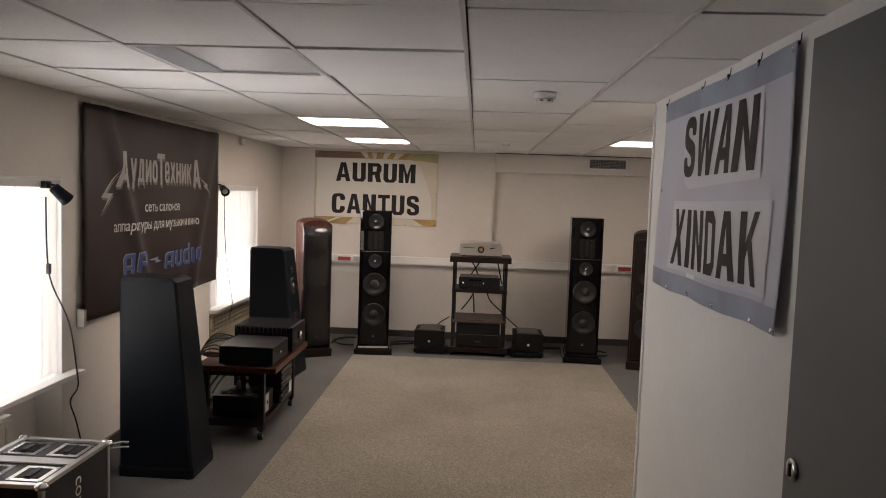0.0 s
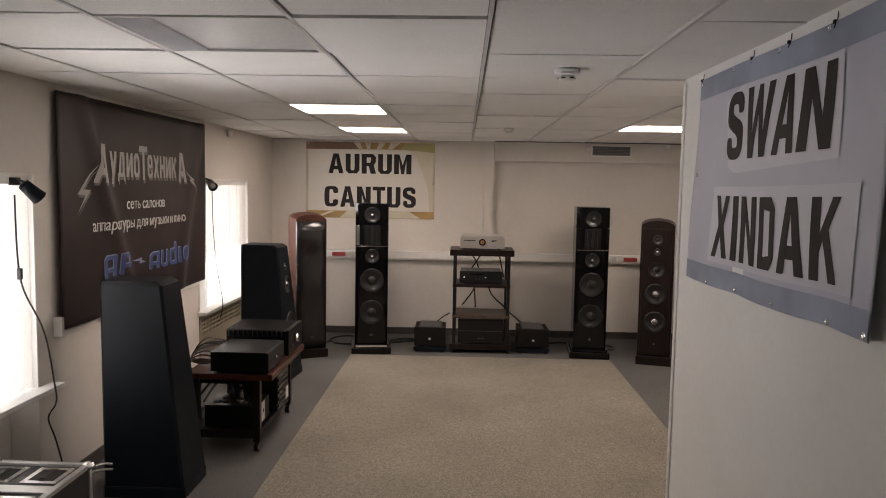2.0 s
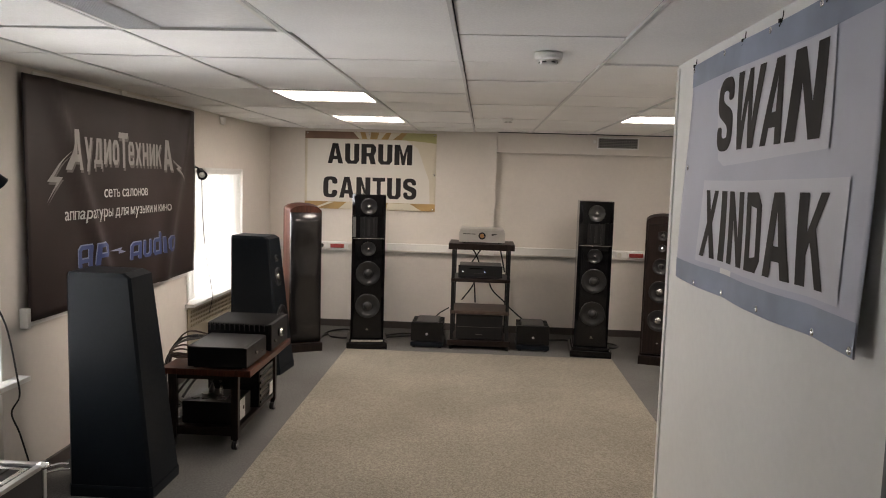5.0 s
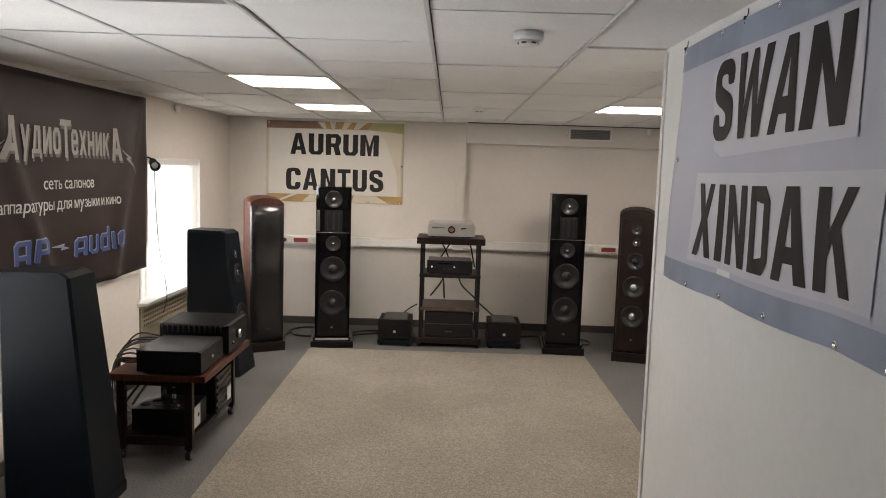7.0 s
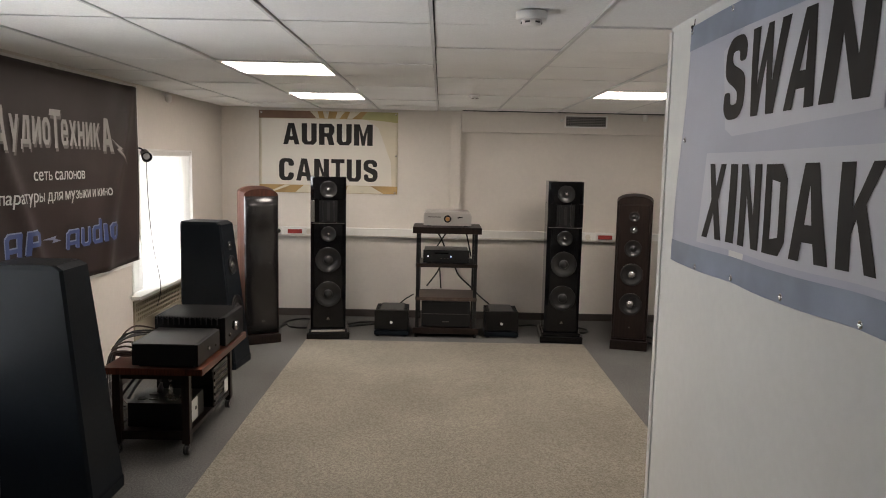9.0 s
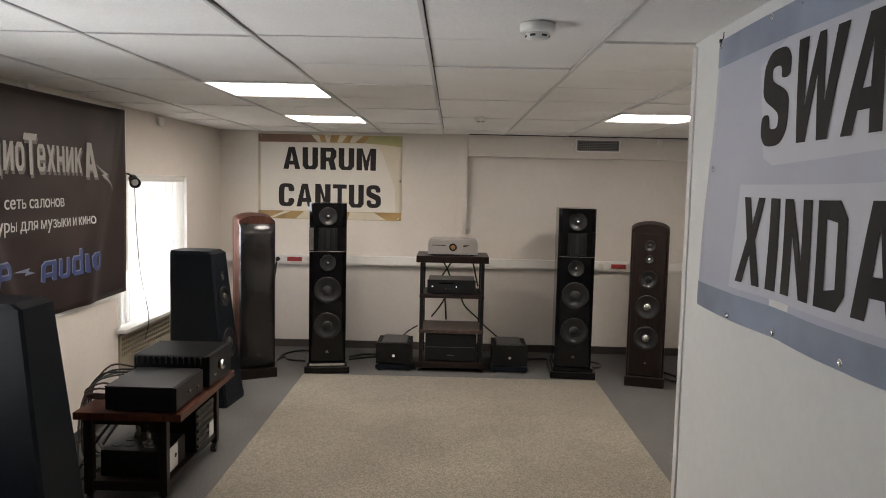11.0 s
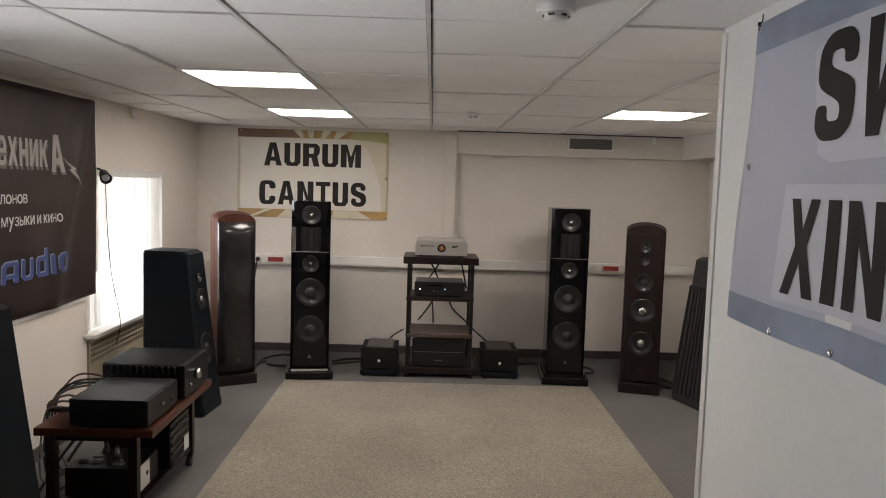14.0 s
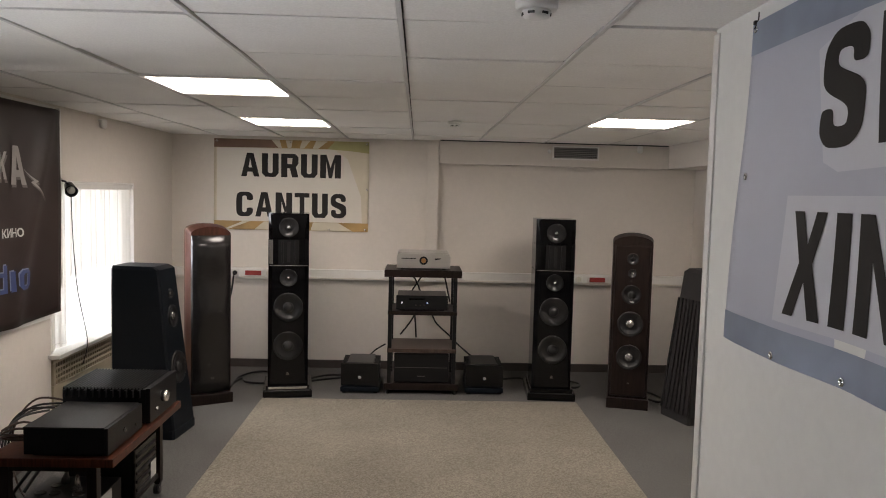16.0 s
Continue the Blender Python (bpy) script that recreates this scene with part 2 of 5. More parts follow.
def part(name, bm, material, parent=None, label="", kind=""):
    """Links a bmesh in plan units as one mesh object under a thing or a part."""
    me = bpy.data.meshes.new(name)
    bm.normal_update()
    bm.to_mesh(me)
    bm.free()
    me.transform(Matrix.Scale(U, 4))
    for m in material if isinstance(material, (list, tuple)) else (material,):
        me.materials.append(m)
    ob = new(name, me)
    ob.parent = parent
    return tagged(ob, label=label, kind=kind)


def thing(name, x, y, z, yaw, label, category, group=""):
    ob = new(name)
    ob.empty_display_size = 0.1
    ob.matrix_basis = pose(x * U, y * U, z * U, 0, 0, yaw)
    return tagged(ob, label, category, group)


def box(bm, x0, x1, y0, y1, z0, z1, b=0.0, index=0):
    m = Matrix.LocRotScale(((x0 + x1) / 2, (y0 + y1) / 2, (z0 + z1) / 2), None, (abs(x1 - x0), abs(y1 - y0), abs(z1 - z0)))
    vs = bmesh.ops.create_cube(bm, size=1, matrix=m)["verts"]
    fs = {f for v in vs for f in v.link_faces}
    for f in fs:
        f.material_index = index
    if b:
        es = list({e for v in vs for e in v.link_edges})
        bmesh.ops.bevel(bm, geom=es, offset=b, segments=2, affect="EDGES", profile=0.6)
    return bm


def one(x0, x1, y0, y1, z0, z1, b=0.0):
    return box(bm_new(), x0, x1, y0, y1, z0, z1, b)


def loft(bm, rings, index=0, smooth=False):
    """Closed skin through rings of equally many points."""
    rows = [[bm.verts.new(p) for p in ring] for ring in rings]
    n = len(rows[0])
    for a, b in zip(rows, rows[1:]):
        for i in range(n):
            f = bm.faces.new((a[i], a[(i + 1) % n], b[(i + 1) % n], b[i]))
            f.smooth, f.material_index = smooth, index
    for ring in (rows[0][::-1], rows[-1]):
        bm.faces.new(ring).material_index = index
    bmesh.ops.recalc_face_normals(bm, faces=bm.faces[:])
    return bm


def lathe(bm, profile, m=Matrix(), n=32, index=0, smooth=True):
    """Turns (radius, height) pairs round local z, then places them by m."""
    rings = []
    for r, h in profile:
        rings.append([bm.verts.new(m @ Vector((r * math.cos(2 * math.pi * i / n), r * math.sin(2 * math.pi * i / n), h))) for i in range(n)])
    for a, b in zip(rings, rings[1:]):
        for i in range(n):
            f = bm.faces.new((a[i], a[(i + 1) % n], b[(i + 1) % n], b[i]))
            f.smooth, f.material_index = smooth, index
    for ring in (rings[0][::-1], rings[-1]):
        bm.faces.new(ring).material_index = index
    bmesh.ops.recalc_face_normals(bm, faces=bm.faces[:])
    return bm


def tube(bm, pts, r=0.006, n=8, index=0):
    """A smooth round cable through the points."""
    pts = [Vector(p) for p in pts]
    fine = []
    for i in range(len(pts) - 1):
        p0, p1, p2, p3 = pts[max(i - 1, 0)], pts[i], pts[i + 1], pts[min(i + 2, len(pts) - 1)]
        for k in range(6):
            t = k / 6
            fine.append(0.5 * ((2 * p1) + (p2 - p0) * t + (2 * p0 - 5 * p1 + 4 * p2 - p3) * t * t + (3 * p1 - p0 - 3 * p2 + p3) * t ** 3))
    fine.append(pts[-1])
    rings = []
    for i, p in enumerate(fine):
        d = (fine[min(i + 1, len(fine) - 1)] - fine[max(i - 1, 0)]).normalized()
        side = d.cross(Vector((0, 0, 1)) if abs(d.z) < 0.9 else Vector((0, 1, 0))).normalized()
        up = side.cross(d)
        rings.append([p + r * (math.cos(2 * math.pi * k / n) * side + math.sin(2 * math.pi * k / n) * up) for k in range(n)])
    return loft(bm, rings, index, True)


FRONT = Matrix.Rotation(radians(90), 4, "X")  # turns local z to -y


def front(x, y, z):
    return Matrix.Translation((x, y, z)) @ FRONT


def plate(bm, outline, y0, y1, index=0):
    """An outline of (x, z) pairs given thickness along y."""
    return loft(bm, [[(x, y0, z) for x, z in outline], [(x, y1, z) for x, z in outline]], index)


# ---- structure ----
XL, XR, YB, YN, HC = -2.045, 2.48, 8.1, -1.6, 1.995
PX, PY = 0.86, 3.69  # partition face and its far end


def wall(name, boxes, material=PAINT):
    bm = bm_new()
    for b in boxes:
        box(bm, *b)
    return part(name, bm, material, kind="structure")


part("floor", one(XL - 0.3, XR + 0.3, YN - 0.3, YB + 0.3, -0.1, 0), GREY_CARPET, kind="structure")
part("carpet_inlay", one(-1.06, 1.28, YN, 7.1, 0.0005, 0.005, 0.002), BEIGE_CARPET, kind="structure")
T = 0.3
W1, W2 = (2.7, 3.88), (5.985, 7.24)
west = [(XL - T, XL, YN, W1[0], 0, 2.1), (XL - T, XL, W1[1], W2[0], 0, 2.1), (XL - T, XL, W2[1], YB, 0, 2.1)]
for a, b in (W1, W2):
    west += [(XL - T, XL, a, b, 1.565, 2.1), (XL - T, XL - 0.14, a, b, 0, 0.5)]
wall("wall_west", west)
wall("wall_north", [(XL - T, XR + T, YB, YB + 0.2, 0, 2.1)])
wall("wall_east", [(XR, XR + 0.2, YN, YB, 0, 2.1)])
wall("wall_south", [(XL - T, XR + T, YN - 0.2, YN, 0, 2.1)])
wall("wall_partition", [(PX, PX + 0.12, YN, PY, 0, 2.0)], PARTITION)
wall("beam", [(0.235, XR, 7.985, YB - 0.001, 1.8, HC + 0.02), (2.2, XR - 0.001, 3.0, 7.985, 1.8, HC + 0.02)])
wall("pilaster", [(0.135, 0.232, 8.03, YB - 0.001, 0.87, HC)])
part("corner_trim", box(one(PX - 0.006, PX + 0.02, PY, PY + 0.006, 0.0, 1.985, 0.002), PX - 0.006, PX - 0.0005, PY - 0.028, PY, 0, 1.985, 0.002), WHITE, kind="structure")

# skirting boards
for nm, b in (("baseboard_north", (XL, XR, YB - 0.018, YB - 0.001, 0.0, 0.07)), ("baseboard_west", (XL + 0.001, XL + 0.018, W1[1], W2[0], 0, 0.07)),
              ("baseboard_east", (XR - 0.018, XR - 0.001, PY, YB - 0.02, 0, 0.07)), ("baseboard_west_far", (XL + 0.001, XL + 0.018, W2[1], YB - 0.02, 0, 0.07))):
    part(nm, one(*b, 0.004), SKIRT, kind="structure")

# ceiling: boards in a bar grid, one mesh with its gaps
P = 0.5525
GX0, GY0 = 0.008, 3.685
cb = bm_new()
# (2, 0) is unseen: added behind the partition to light that side
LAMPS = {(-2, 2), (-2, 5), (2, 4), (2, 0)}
DEAD = {(-2, -2)}
rng = random.Random(4)
for i in range(-4, 5):
    for j in range(-10, 9):
        x0, x1 = max(GX0 + P * i, XL), min(GX0 + P * (i + 1), XR)
        y0, y1 = max(GY0 + P * j, YN), min(GY0 + P * (j + 1), YB - 0.008)
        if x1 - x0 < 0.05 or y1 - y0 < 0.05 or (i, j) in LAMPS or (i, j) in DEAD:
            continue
        z = HC + rng.uniform(0.0, 0.006)
        sag = Matrix.Rotation(radians(rng.uniform(-0.3, 0.3)), 4, "X") @ Matrix.Rotation(radians(rng.uniform(-0.3, 0.3)), 4, "Y")
        size = Matrix.Diagonal((x1 - x0 - 0.019, y1 - y0 - 0.012, 0.012, 1))
        bmesh.ops.create_cube(cb, size=1, matrix=Matrix.Translation(((x0 + x1) / 2, (y0 + y1) / 2, z + 0.006)) @ sag @ size)
for i in range(-3, 5):
    x = GX0 + P * i
    if XL < x < XR:
        y = YN
        while y < YB:
            e = min(y + 6 * P, YB)
            box(cb, x - 0.0075, x + 0.0045, y + 0.002, e, HC - 0.004 + rng.uniform(0, 0.003), HC + 0.008, 0, 1)
            y = e
for j in range(-9, 9):
    y = GY0 + P * j
    if y < YB - 0.02:
        for i in range(-4, 5):
            x0, x1 = max(GX0 + P * i, XL), min(GX0 + P * (i + 1), XR)
            if x1 - x0 > 0.05:
                box(cb, x0 + 0.006, x1 - 0.008, y - 0.0045, y + 0.001, HC + 0.004 + rng.uniform(0, 0.008), HC + 0.02, 0, 1)
# dark sheet above the boards, so open gaps look unlit
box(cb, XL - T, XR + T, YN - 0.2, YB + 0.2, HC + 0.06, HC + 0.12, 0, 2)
# solid dark strip along the beam, painted in as its shadow gap
box(cb, 0.24, 2.19, 7.972, 7.9835, HC - 0.006, HC + 0.004, 0, 2)
part("ceiling", cb, [TILE, TBAR, VOID], kind="structure")


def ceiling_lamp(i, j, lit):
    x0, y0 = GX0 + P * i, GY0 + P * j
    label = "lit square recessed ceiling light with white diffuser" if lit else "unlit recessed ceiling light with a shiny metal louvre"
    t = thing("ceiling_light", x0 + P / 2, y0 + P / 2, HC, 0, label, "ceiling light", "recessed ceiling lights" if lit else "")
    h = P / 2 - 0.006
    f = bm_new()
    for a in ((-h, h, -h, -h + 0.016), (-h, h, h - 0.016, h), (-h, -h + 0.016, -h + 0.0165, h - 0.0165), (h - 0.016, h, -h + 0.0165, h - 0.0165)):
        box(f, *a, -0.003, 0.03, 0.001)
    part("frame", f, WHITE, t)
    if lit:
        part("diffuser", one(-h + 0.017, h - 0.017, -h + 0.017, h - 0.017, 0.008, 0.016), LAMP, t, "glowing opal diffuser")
    else:
        part("reflector", one(-h + 0.017, h - 0.017, -h + 0.017, h - 0.017, 0.006, 0.012), LOUVRE, t, "shiny brushed metal sheet")
        for k in range(14):
            x = -h + 0.02 + k * 0.009
            part("louvre_fin", one(x, x + 0.002, -h + 0.02, h - 0.02, -0.002, 0.006), LOUVRE, t)


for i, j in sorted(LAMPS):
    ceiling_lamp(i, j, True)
for i, j in sorted(DEAD):
    ceiling_lamp(i, j, False)


def window(name, y0, y1):
    t = tagged(new(name), "white framed window in a deep opening", "window", kind="structure")
    f = bm_new()
    xo, xi = XL - T + 0.03, XL - T + 0.09
    for a in ((y0, y0 + 0.05, 0.562, 1.563), (y1 - 0.05, y1, 0.562, 1.563), ((y0 + y1) / 2 - 0.03, (y0 + y1) / 2 + 0.03, 0.612, 1.513)):
        box(f, xo, xi, *a, 0.004)
    for a in ((0.562, 0.61), (1.515, 1.563)):
        box(f, xo, xi, y0 + 0.051, y1 - 0.051, *a, 0.004)
    part("window_frame", f, WHITE, t)
    for a in ((y0 + 0.05, (y0 + y1) / 2 - 0.03), ((y0 + y1) / 2 + 0.03, y1 - 0.05)):
        g = part("pane", one(xo + 0.02, xo + 0.025, *a, 0.61, 1.515), GLASS, t)
        g.visible_shadow = False
    part("window_sill", one(XL - T + 0.09, XL + 0.0015, y0 - 0.0, y1 + 0.0, 0.523, 0.558, 0.006), WHITE, t)
    part("sill_nose", one(XL + 0.002, XL + 0.07, y0 - 0.04, y1 + 0.11, 0.536, 0.5605, 0.005), WHITE, t)
    tr = bm_new()
    box(tr, XL - 0.2, XL + 0.006, y1 - 0.012, y1 + 0.0, 0.56, 1.564, 0.002)
    box(tr, XL - 0.2, XL + 0.006, y0, y0 + 0.012, 0.56, 1.564, 0.002)
    box(tr, XL - 0.2, XL + 0.006, y0 + 0.013, y1 - 0.013, 1.552, 1.564, 0.002)
    part("window_reveal", tr, WHITE, t)
    b = thing("vertical_blind", XL - 0.03, (y0 + y1) / 2, 0.565, 0, "closed white fabric vertical blind glowing with daylight", "blind", "window blinds")
    half = (y1 - y0) / 2 - 0.0125
    part("headrail", one(-0.02, 0.02, -half, half, 0.95, 0.9865, 0.003), WHITE, b)
    n = 17
    step = 2 * half / n
    for k in range(n):
        yc = -half + step * (k + 0.5)
        s = bm_new()
        w, tilt = step * (0.6 if 0 < k < n - 1 else 0.5), 0.014 + 0.004 * math.sin(k * 2.3)
        ring = []
        for q in range(5):
            u = q / 4 * 2 - 1
            ring.append((tilt * u + 0.005 * (1 - u * u), yc + w * u))
        back = [(x - 0.0012, y) for x, y in ring[::-1]]
        lo = -0.004 + 0.004 * abs(math.sin(k * 1.7))
        loft(s, [[(x, y, lo) for x, y in ring + back], [(x, y, 0.955) for x, y in ring + back]])
        part("slat", s, BLIND, b)
    c = bm_new()
    tube(c, [(0.012, -half + 0.02 + step * k, 0.02 + 0.012 * math.sin(k * 1.6)) for k in range(n)], 0.0015, 5)
    part("bead_chain", c, WHITE, b)


window("window_1", *W1)
window("window_2", *W2)


def radiator(y0, y1):
    t = thing("radiator_cover", XL - 0.013, (y0 + y1) / 2, 0, 0, "beige perforated radiator screen in the niche under the sill", "radiator cover", "radiator covers")
    h = (y1 - y0) / 2 - 0.03
    f = bm_new()
    for a in ((-h, h, 0.06, 0.36), (-h, h, 0.49, 0.51), (-h, -h + 0.03, 0.361, 0.489), (h - 0.03, h, 0.361, 0.489)):
        box(f, -0.012, 0.012, *a, 0.002)
    box(f, -0.012, 0.012, -h, -h + 0.03, 0.0, 0.06, 0.001)
    box(f, -0.012, 0.012, h - 0.03, h, 0.0, 0.06, 0.001)
    part("panel", f, GRILLE, t)
    # dark sheet gives the screen's holes their shade by colour
    part("backing", one(-0.0115, -0.0065, -h + 0.03, h - 0.03, 0.361, 0.489), SKIRT, t, "dark sheet added behind the holes as shade")
    n = int(2 * h / 0.035)
    for k in range(1, n):
        y = -h + 0.03 + (2 * h - 0.06) * k / n
        part("grille_bar", one(-0.006, 0.004, y - 0.006, y + 0.006, 0.36, 0.49), GRILLE, t)
    for z in (0.392, 0.425, 0.458):
        part("grille_rail", one(0.0045, 0.010, -h + 0.03, h - 0.03, z - 0.006, z + 0.006), GRILLE, t)


radiator(*W2)
t = thing("radiator", XL - 0.075, 3.2, 0, 0, "cream ribbed radiator in the niche under the window", "radiator")
for k in range(12):
    y = -0.4 + k * 0.062
    part("rib", one(-0.04, 0.04, y, y + 0.055, 0.08, 0.42, 0.012), CREAM, t)
part("collector", one(-0.02, 0.02, -0.42, 0.36, 0.40, 0.44, 0.01), CREAM, t)
for y in (-0.38, 0.3):
    part("foot", one(-0.03, 0.03, y, y + 0.03, 0.0, 0.09), CREAM, t)

# cable trunking along the far wall with sockets
t = thing("cable_trunking", 0, YB, 0.78, 0, "long white plastic cable trunking along the far wall", "cable trunking")
for a, b in ((XL + 0.001, 0.13), (0.235, XR - 0.001)):
    part("duct", one(a, b, -0.055, -0.002, 0, 0.088, 0.004), WHITE, t)
    part("duct_lip", one(a, b, -0.060, -0.0555, 0.006, 0.020, 0.001), CREAM, t)
part("duct", one(0.1305, 0.2345, -0.058, -0.002, 0, 0.088, 0.004), WHITE, t)


def socket(x, red):
    s = thing("wall_socket", x, YB - 0.0555, 0.828, 0, "red socket set in the white trunking" if red else "white round socket in the cable trunking", "socket", "trunking sockets")
    if red:
        part("frame", one(-0.085, 0.085, -0.012, 0, -0.03, 0.03, 0.004), WHITE, s)
        part("insert", one(-0.068, 0.068, -0.019, -0.0125, -0.02, 0.02, 0.003), RED, s, "red plastic insert")
    else:
        part("frame", one(-0.04, 0.04, -0.012, 0, -0.035, 0.035, 0.005), WHITE, s)
        part("cup", lathe(bm_new(), [(0.024, 0), (0.026, 0.004), (0.02, 0.004), (0.018, 0.001)], front(0, -0.0125, 0), 20), CREAM, s)


for x, red in ((-1.49, 0), (-1.335, 1), (-1.2, 0), (1.47, 0), (1.635, 1)):
    socket(x, red)

# vent in the beam
t = thing("ventilation_grille", 1.395, 7.985, 1.915, 0, "grey ventilation grille with white frame in the beam", "vent grille")
f = bm_new()
for a in ((-0.2, 0.2, 0.045, 0.058), (-0.2, 0.2, -0.058, -0.045), (-0.2, -0.187, -0.0445, 0.0445), (0.187, 0.2, -0.0445, 0.0445)):
    box(f, a[0], a[1], -0.014, 0, a[2], a[3], 0.002)
part("frame", f, WHITE, t)
# dark sheet behind the slats, its colour standing in for shade
part("backing", one(-0.187, 0.187, -0.003, -0.0005, -0.045, 0.045), VOID, t)
for k in range(6):
    z = -0.038 + k * 0.0152
    part("slat", one(-0.187, 0.187, -0.0085, -0.0035, z - 0.0022, z + 0.0022), VENT, t)
for k in range(22):
    x = -0.18 + k * 0.0171
    part("bar", one(x - 0.0018, x + 0.0018, -0.0115, -0.009, -0.044, 0.044), VENT, t)
part("indicator", lathe(bm_new(), [(0.016, 0), (0.016, 0.01), (0.008, 0.016)], front(-0.225, 0, 0.01), 16), WHITE, t)


def detector(x, y, r, label):
    t = thing("smoke_detector", x, y, HC, 0, label, "smoke detector", "smoke detectors")
    down = Matrix.Rotation(radians(180), 4, "X")
    part("base", lathe(bm_new(), [(r, 0), (r, r * 0.35), (r * 0.92, r * 0.5)], down, 28), WHITE, t)
    part("head", lathe(bm_new(), [(r * 0.66, r * 0.505), (r * 0.66, r * 0.62), (r * 0.62, r * 0.8), (r * 0.3, r * 0.9)], down, 24), WHITE, t)
    # slots are solid pads, coloured as if shaded inside
    for k in range(6):
        a = k * math.pi / 3
        m = down @ Matrix.Rotation(a, 4, "Z")
        bm = one(r * 0.5, r * 0.675, -r * 0.16, r * 0.16, r * 0.63, r * 0.74)
        bm.transform(m)
        part("vent_slot", bm, VOID, t)


detector(0.33, 3.43, 0.05, "round white smoke detector on the ceiling")
detector(0.28, 6.35, 0.04, "small round white smoke detector near the far wall")


def sensor(x, y, z, yaw):
    t = thing("motion_sensor", x, y, z, yaw, "small white motion sensor fixed high up", "sensor", "motion sensors")
    part("housing", lathe(bm_new(), [(0.01, -0.03), (0.022, -0.022), (0.024, 0.02), (0.018, 0.03)], Matrix.Translation((0, -0.03, 0)), 16), WHITE, t)
    part("bracket", one(-0.008, 0.008, -0.03, 0.0, 0.02, 0.032), WHITE, t)


sensor(XL, 6.66, 1.945, 90)
sensor(1.94, 7.985, 1.955, 0)


# ---- loudspeakers ----
def driver(name, parent, x, y, z, r, cap, tip=0.0, bullet=False):
    """A round drive unit facing -y: ring, cone, and a cap of its own."""
    m = Matrix.Translation((x, y, z)) @ Matrix.Rotation(radians(tip), 4, "X") @ FRONT
    d = part(name, lathe(bm_new(), [(r, 0), (r, 0.006), (r * 0.93, 0.009), (r * 0.90, 0.005), (r * 0.84, 0.009), (r * 0.78, 0.004), (r * 0.30, -0.0005 - r * 0.02)], m, 32), CONE, parent)
    if bullet:
        part("phase_plug", lathe(bm_new(), [(r * 0.26, 0), (r * 0.24, r * 0.12), (r * 0.13, r * 0.3), (r * 0.03, r * 0.36)], m, 20), cap, d)
    else:
        part("dust_cap", lathe(bm_new(), [(r * 0.36, 0), (r * 0.33, r * 0.09), (r * 0.2, r * 0.17), (r * 0.04, r * 0.2)], m, 20), cap, d)
    return d


def rect(x0, x1, y0, y1, c):
    """Footprint with chamfered corners."""
    return [(x0 + c, y0), (x1 - c, y0), (x1, y0 + c), (x1, y1 - c), (x1 - c, y1), (x0 + c, y1), (x0, y1 - c), (x0, y0 + c)]


def at_z(pts, z):
    return [(x, y, z) for x, y in pts]


def tapered_speaker(x, y, yaw, label, covered=False, bare=True):
    t = thing("floor_speaker", x, y, 0, yaw, label, "loudspeaker", "tapered black loudspeakers")
    skin = BLACK_CLOTH if covered else BLACK_MATTE
    part("plinth", loft(bm_new(), [at_z(rect(-0.16, 0.16, -0.2, 0.205, 0.014), 0.0), at_z(rect(-0.16, 0.16, -0.2, 0.205, 0.014), 0.045), at_z(rect(-0.157, 0.157, -0.197, 0.202, 0.013), 0.055)]), skin, t)
    part("cabinet", loft(bm_new(), [at_z(rect(-0.155, 0.155, -0.195, 0.2, 0.012), 0.055), at_z(rect(-0.118, 0.118, -0.085, 0.22, 0.012), 1.035), at_z(rect(-0.112, 0.112, -0.05, 0.215, 0.012), 1.056)]), skin, t)
    if covered:
        f = bm_new()
        for k in range(7):
            x = -0.13 + k * 0.043
            tube(f, [(x * 1.1, -0.2, 0.06), (x + 0.01 * math.sin(k), -0.165, 0.4), (x * 0.85, -0.115, 0.85)], 0.008, 6)
        part("fold", f, skin, t)
        return t
    if not bare:
        return t
    slope = math.degrees(math.atan2(0.11, 0.98))
    for nm, z, r in (("tweeter", 0.88, 0.03), ("midrange", 0.74, 0.07), ("woofer", 0.42, 0.10)):
        driver(nm, t, 0, -0.195 + (z - 0.055) * 0.1122 - 0.001, z, r, CAP if nm != "woofer" else RUBBER, -slope)
    return t


tapered_speaker(-1.585, 4.115, 90, "tall tapered satin-black loudspeaker beside the wheeled table", False, False)
tapered_speaker(-1.575, 6.33, 84, "tall tapered satin-black loudspeaker in front of the window")
tapered_speaker(2.08, 6.78, -72, "dark cloth-covered tapered loudspeaker by the side wall", True)


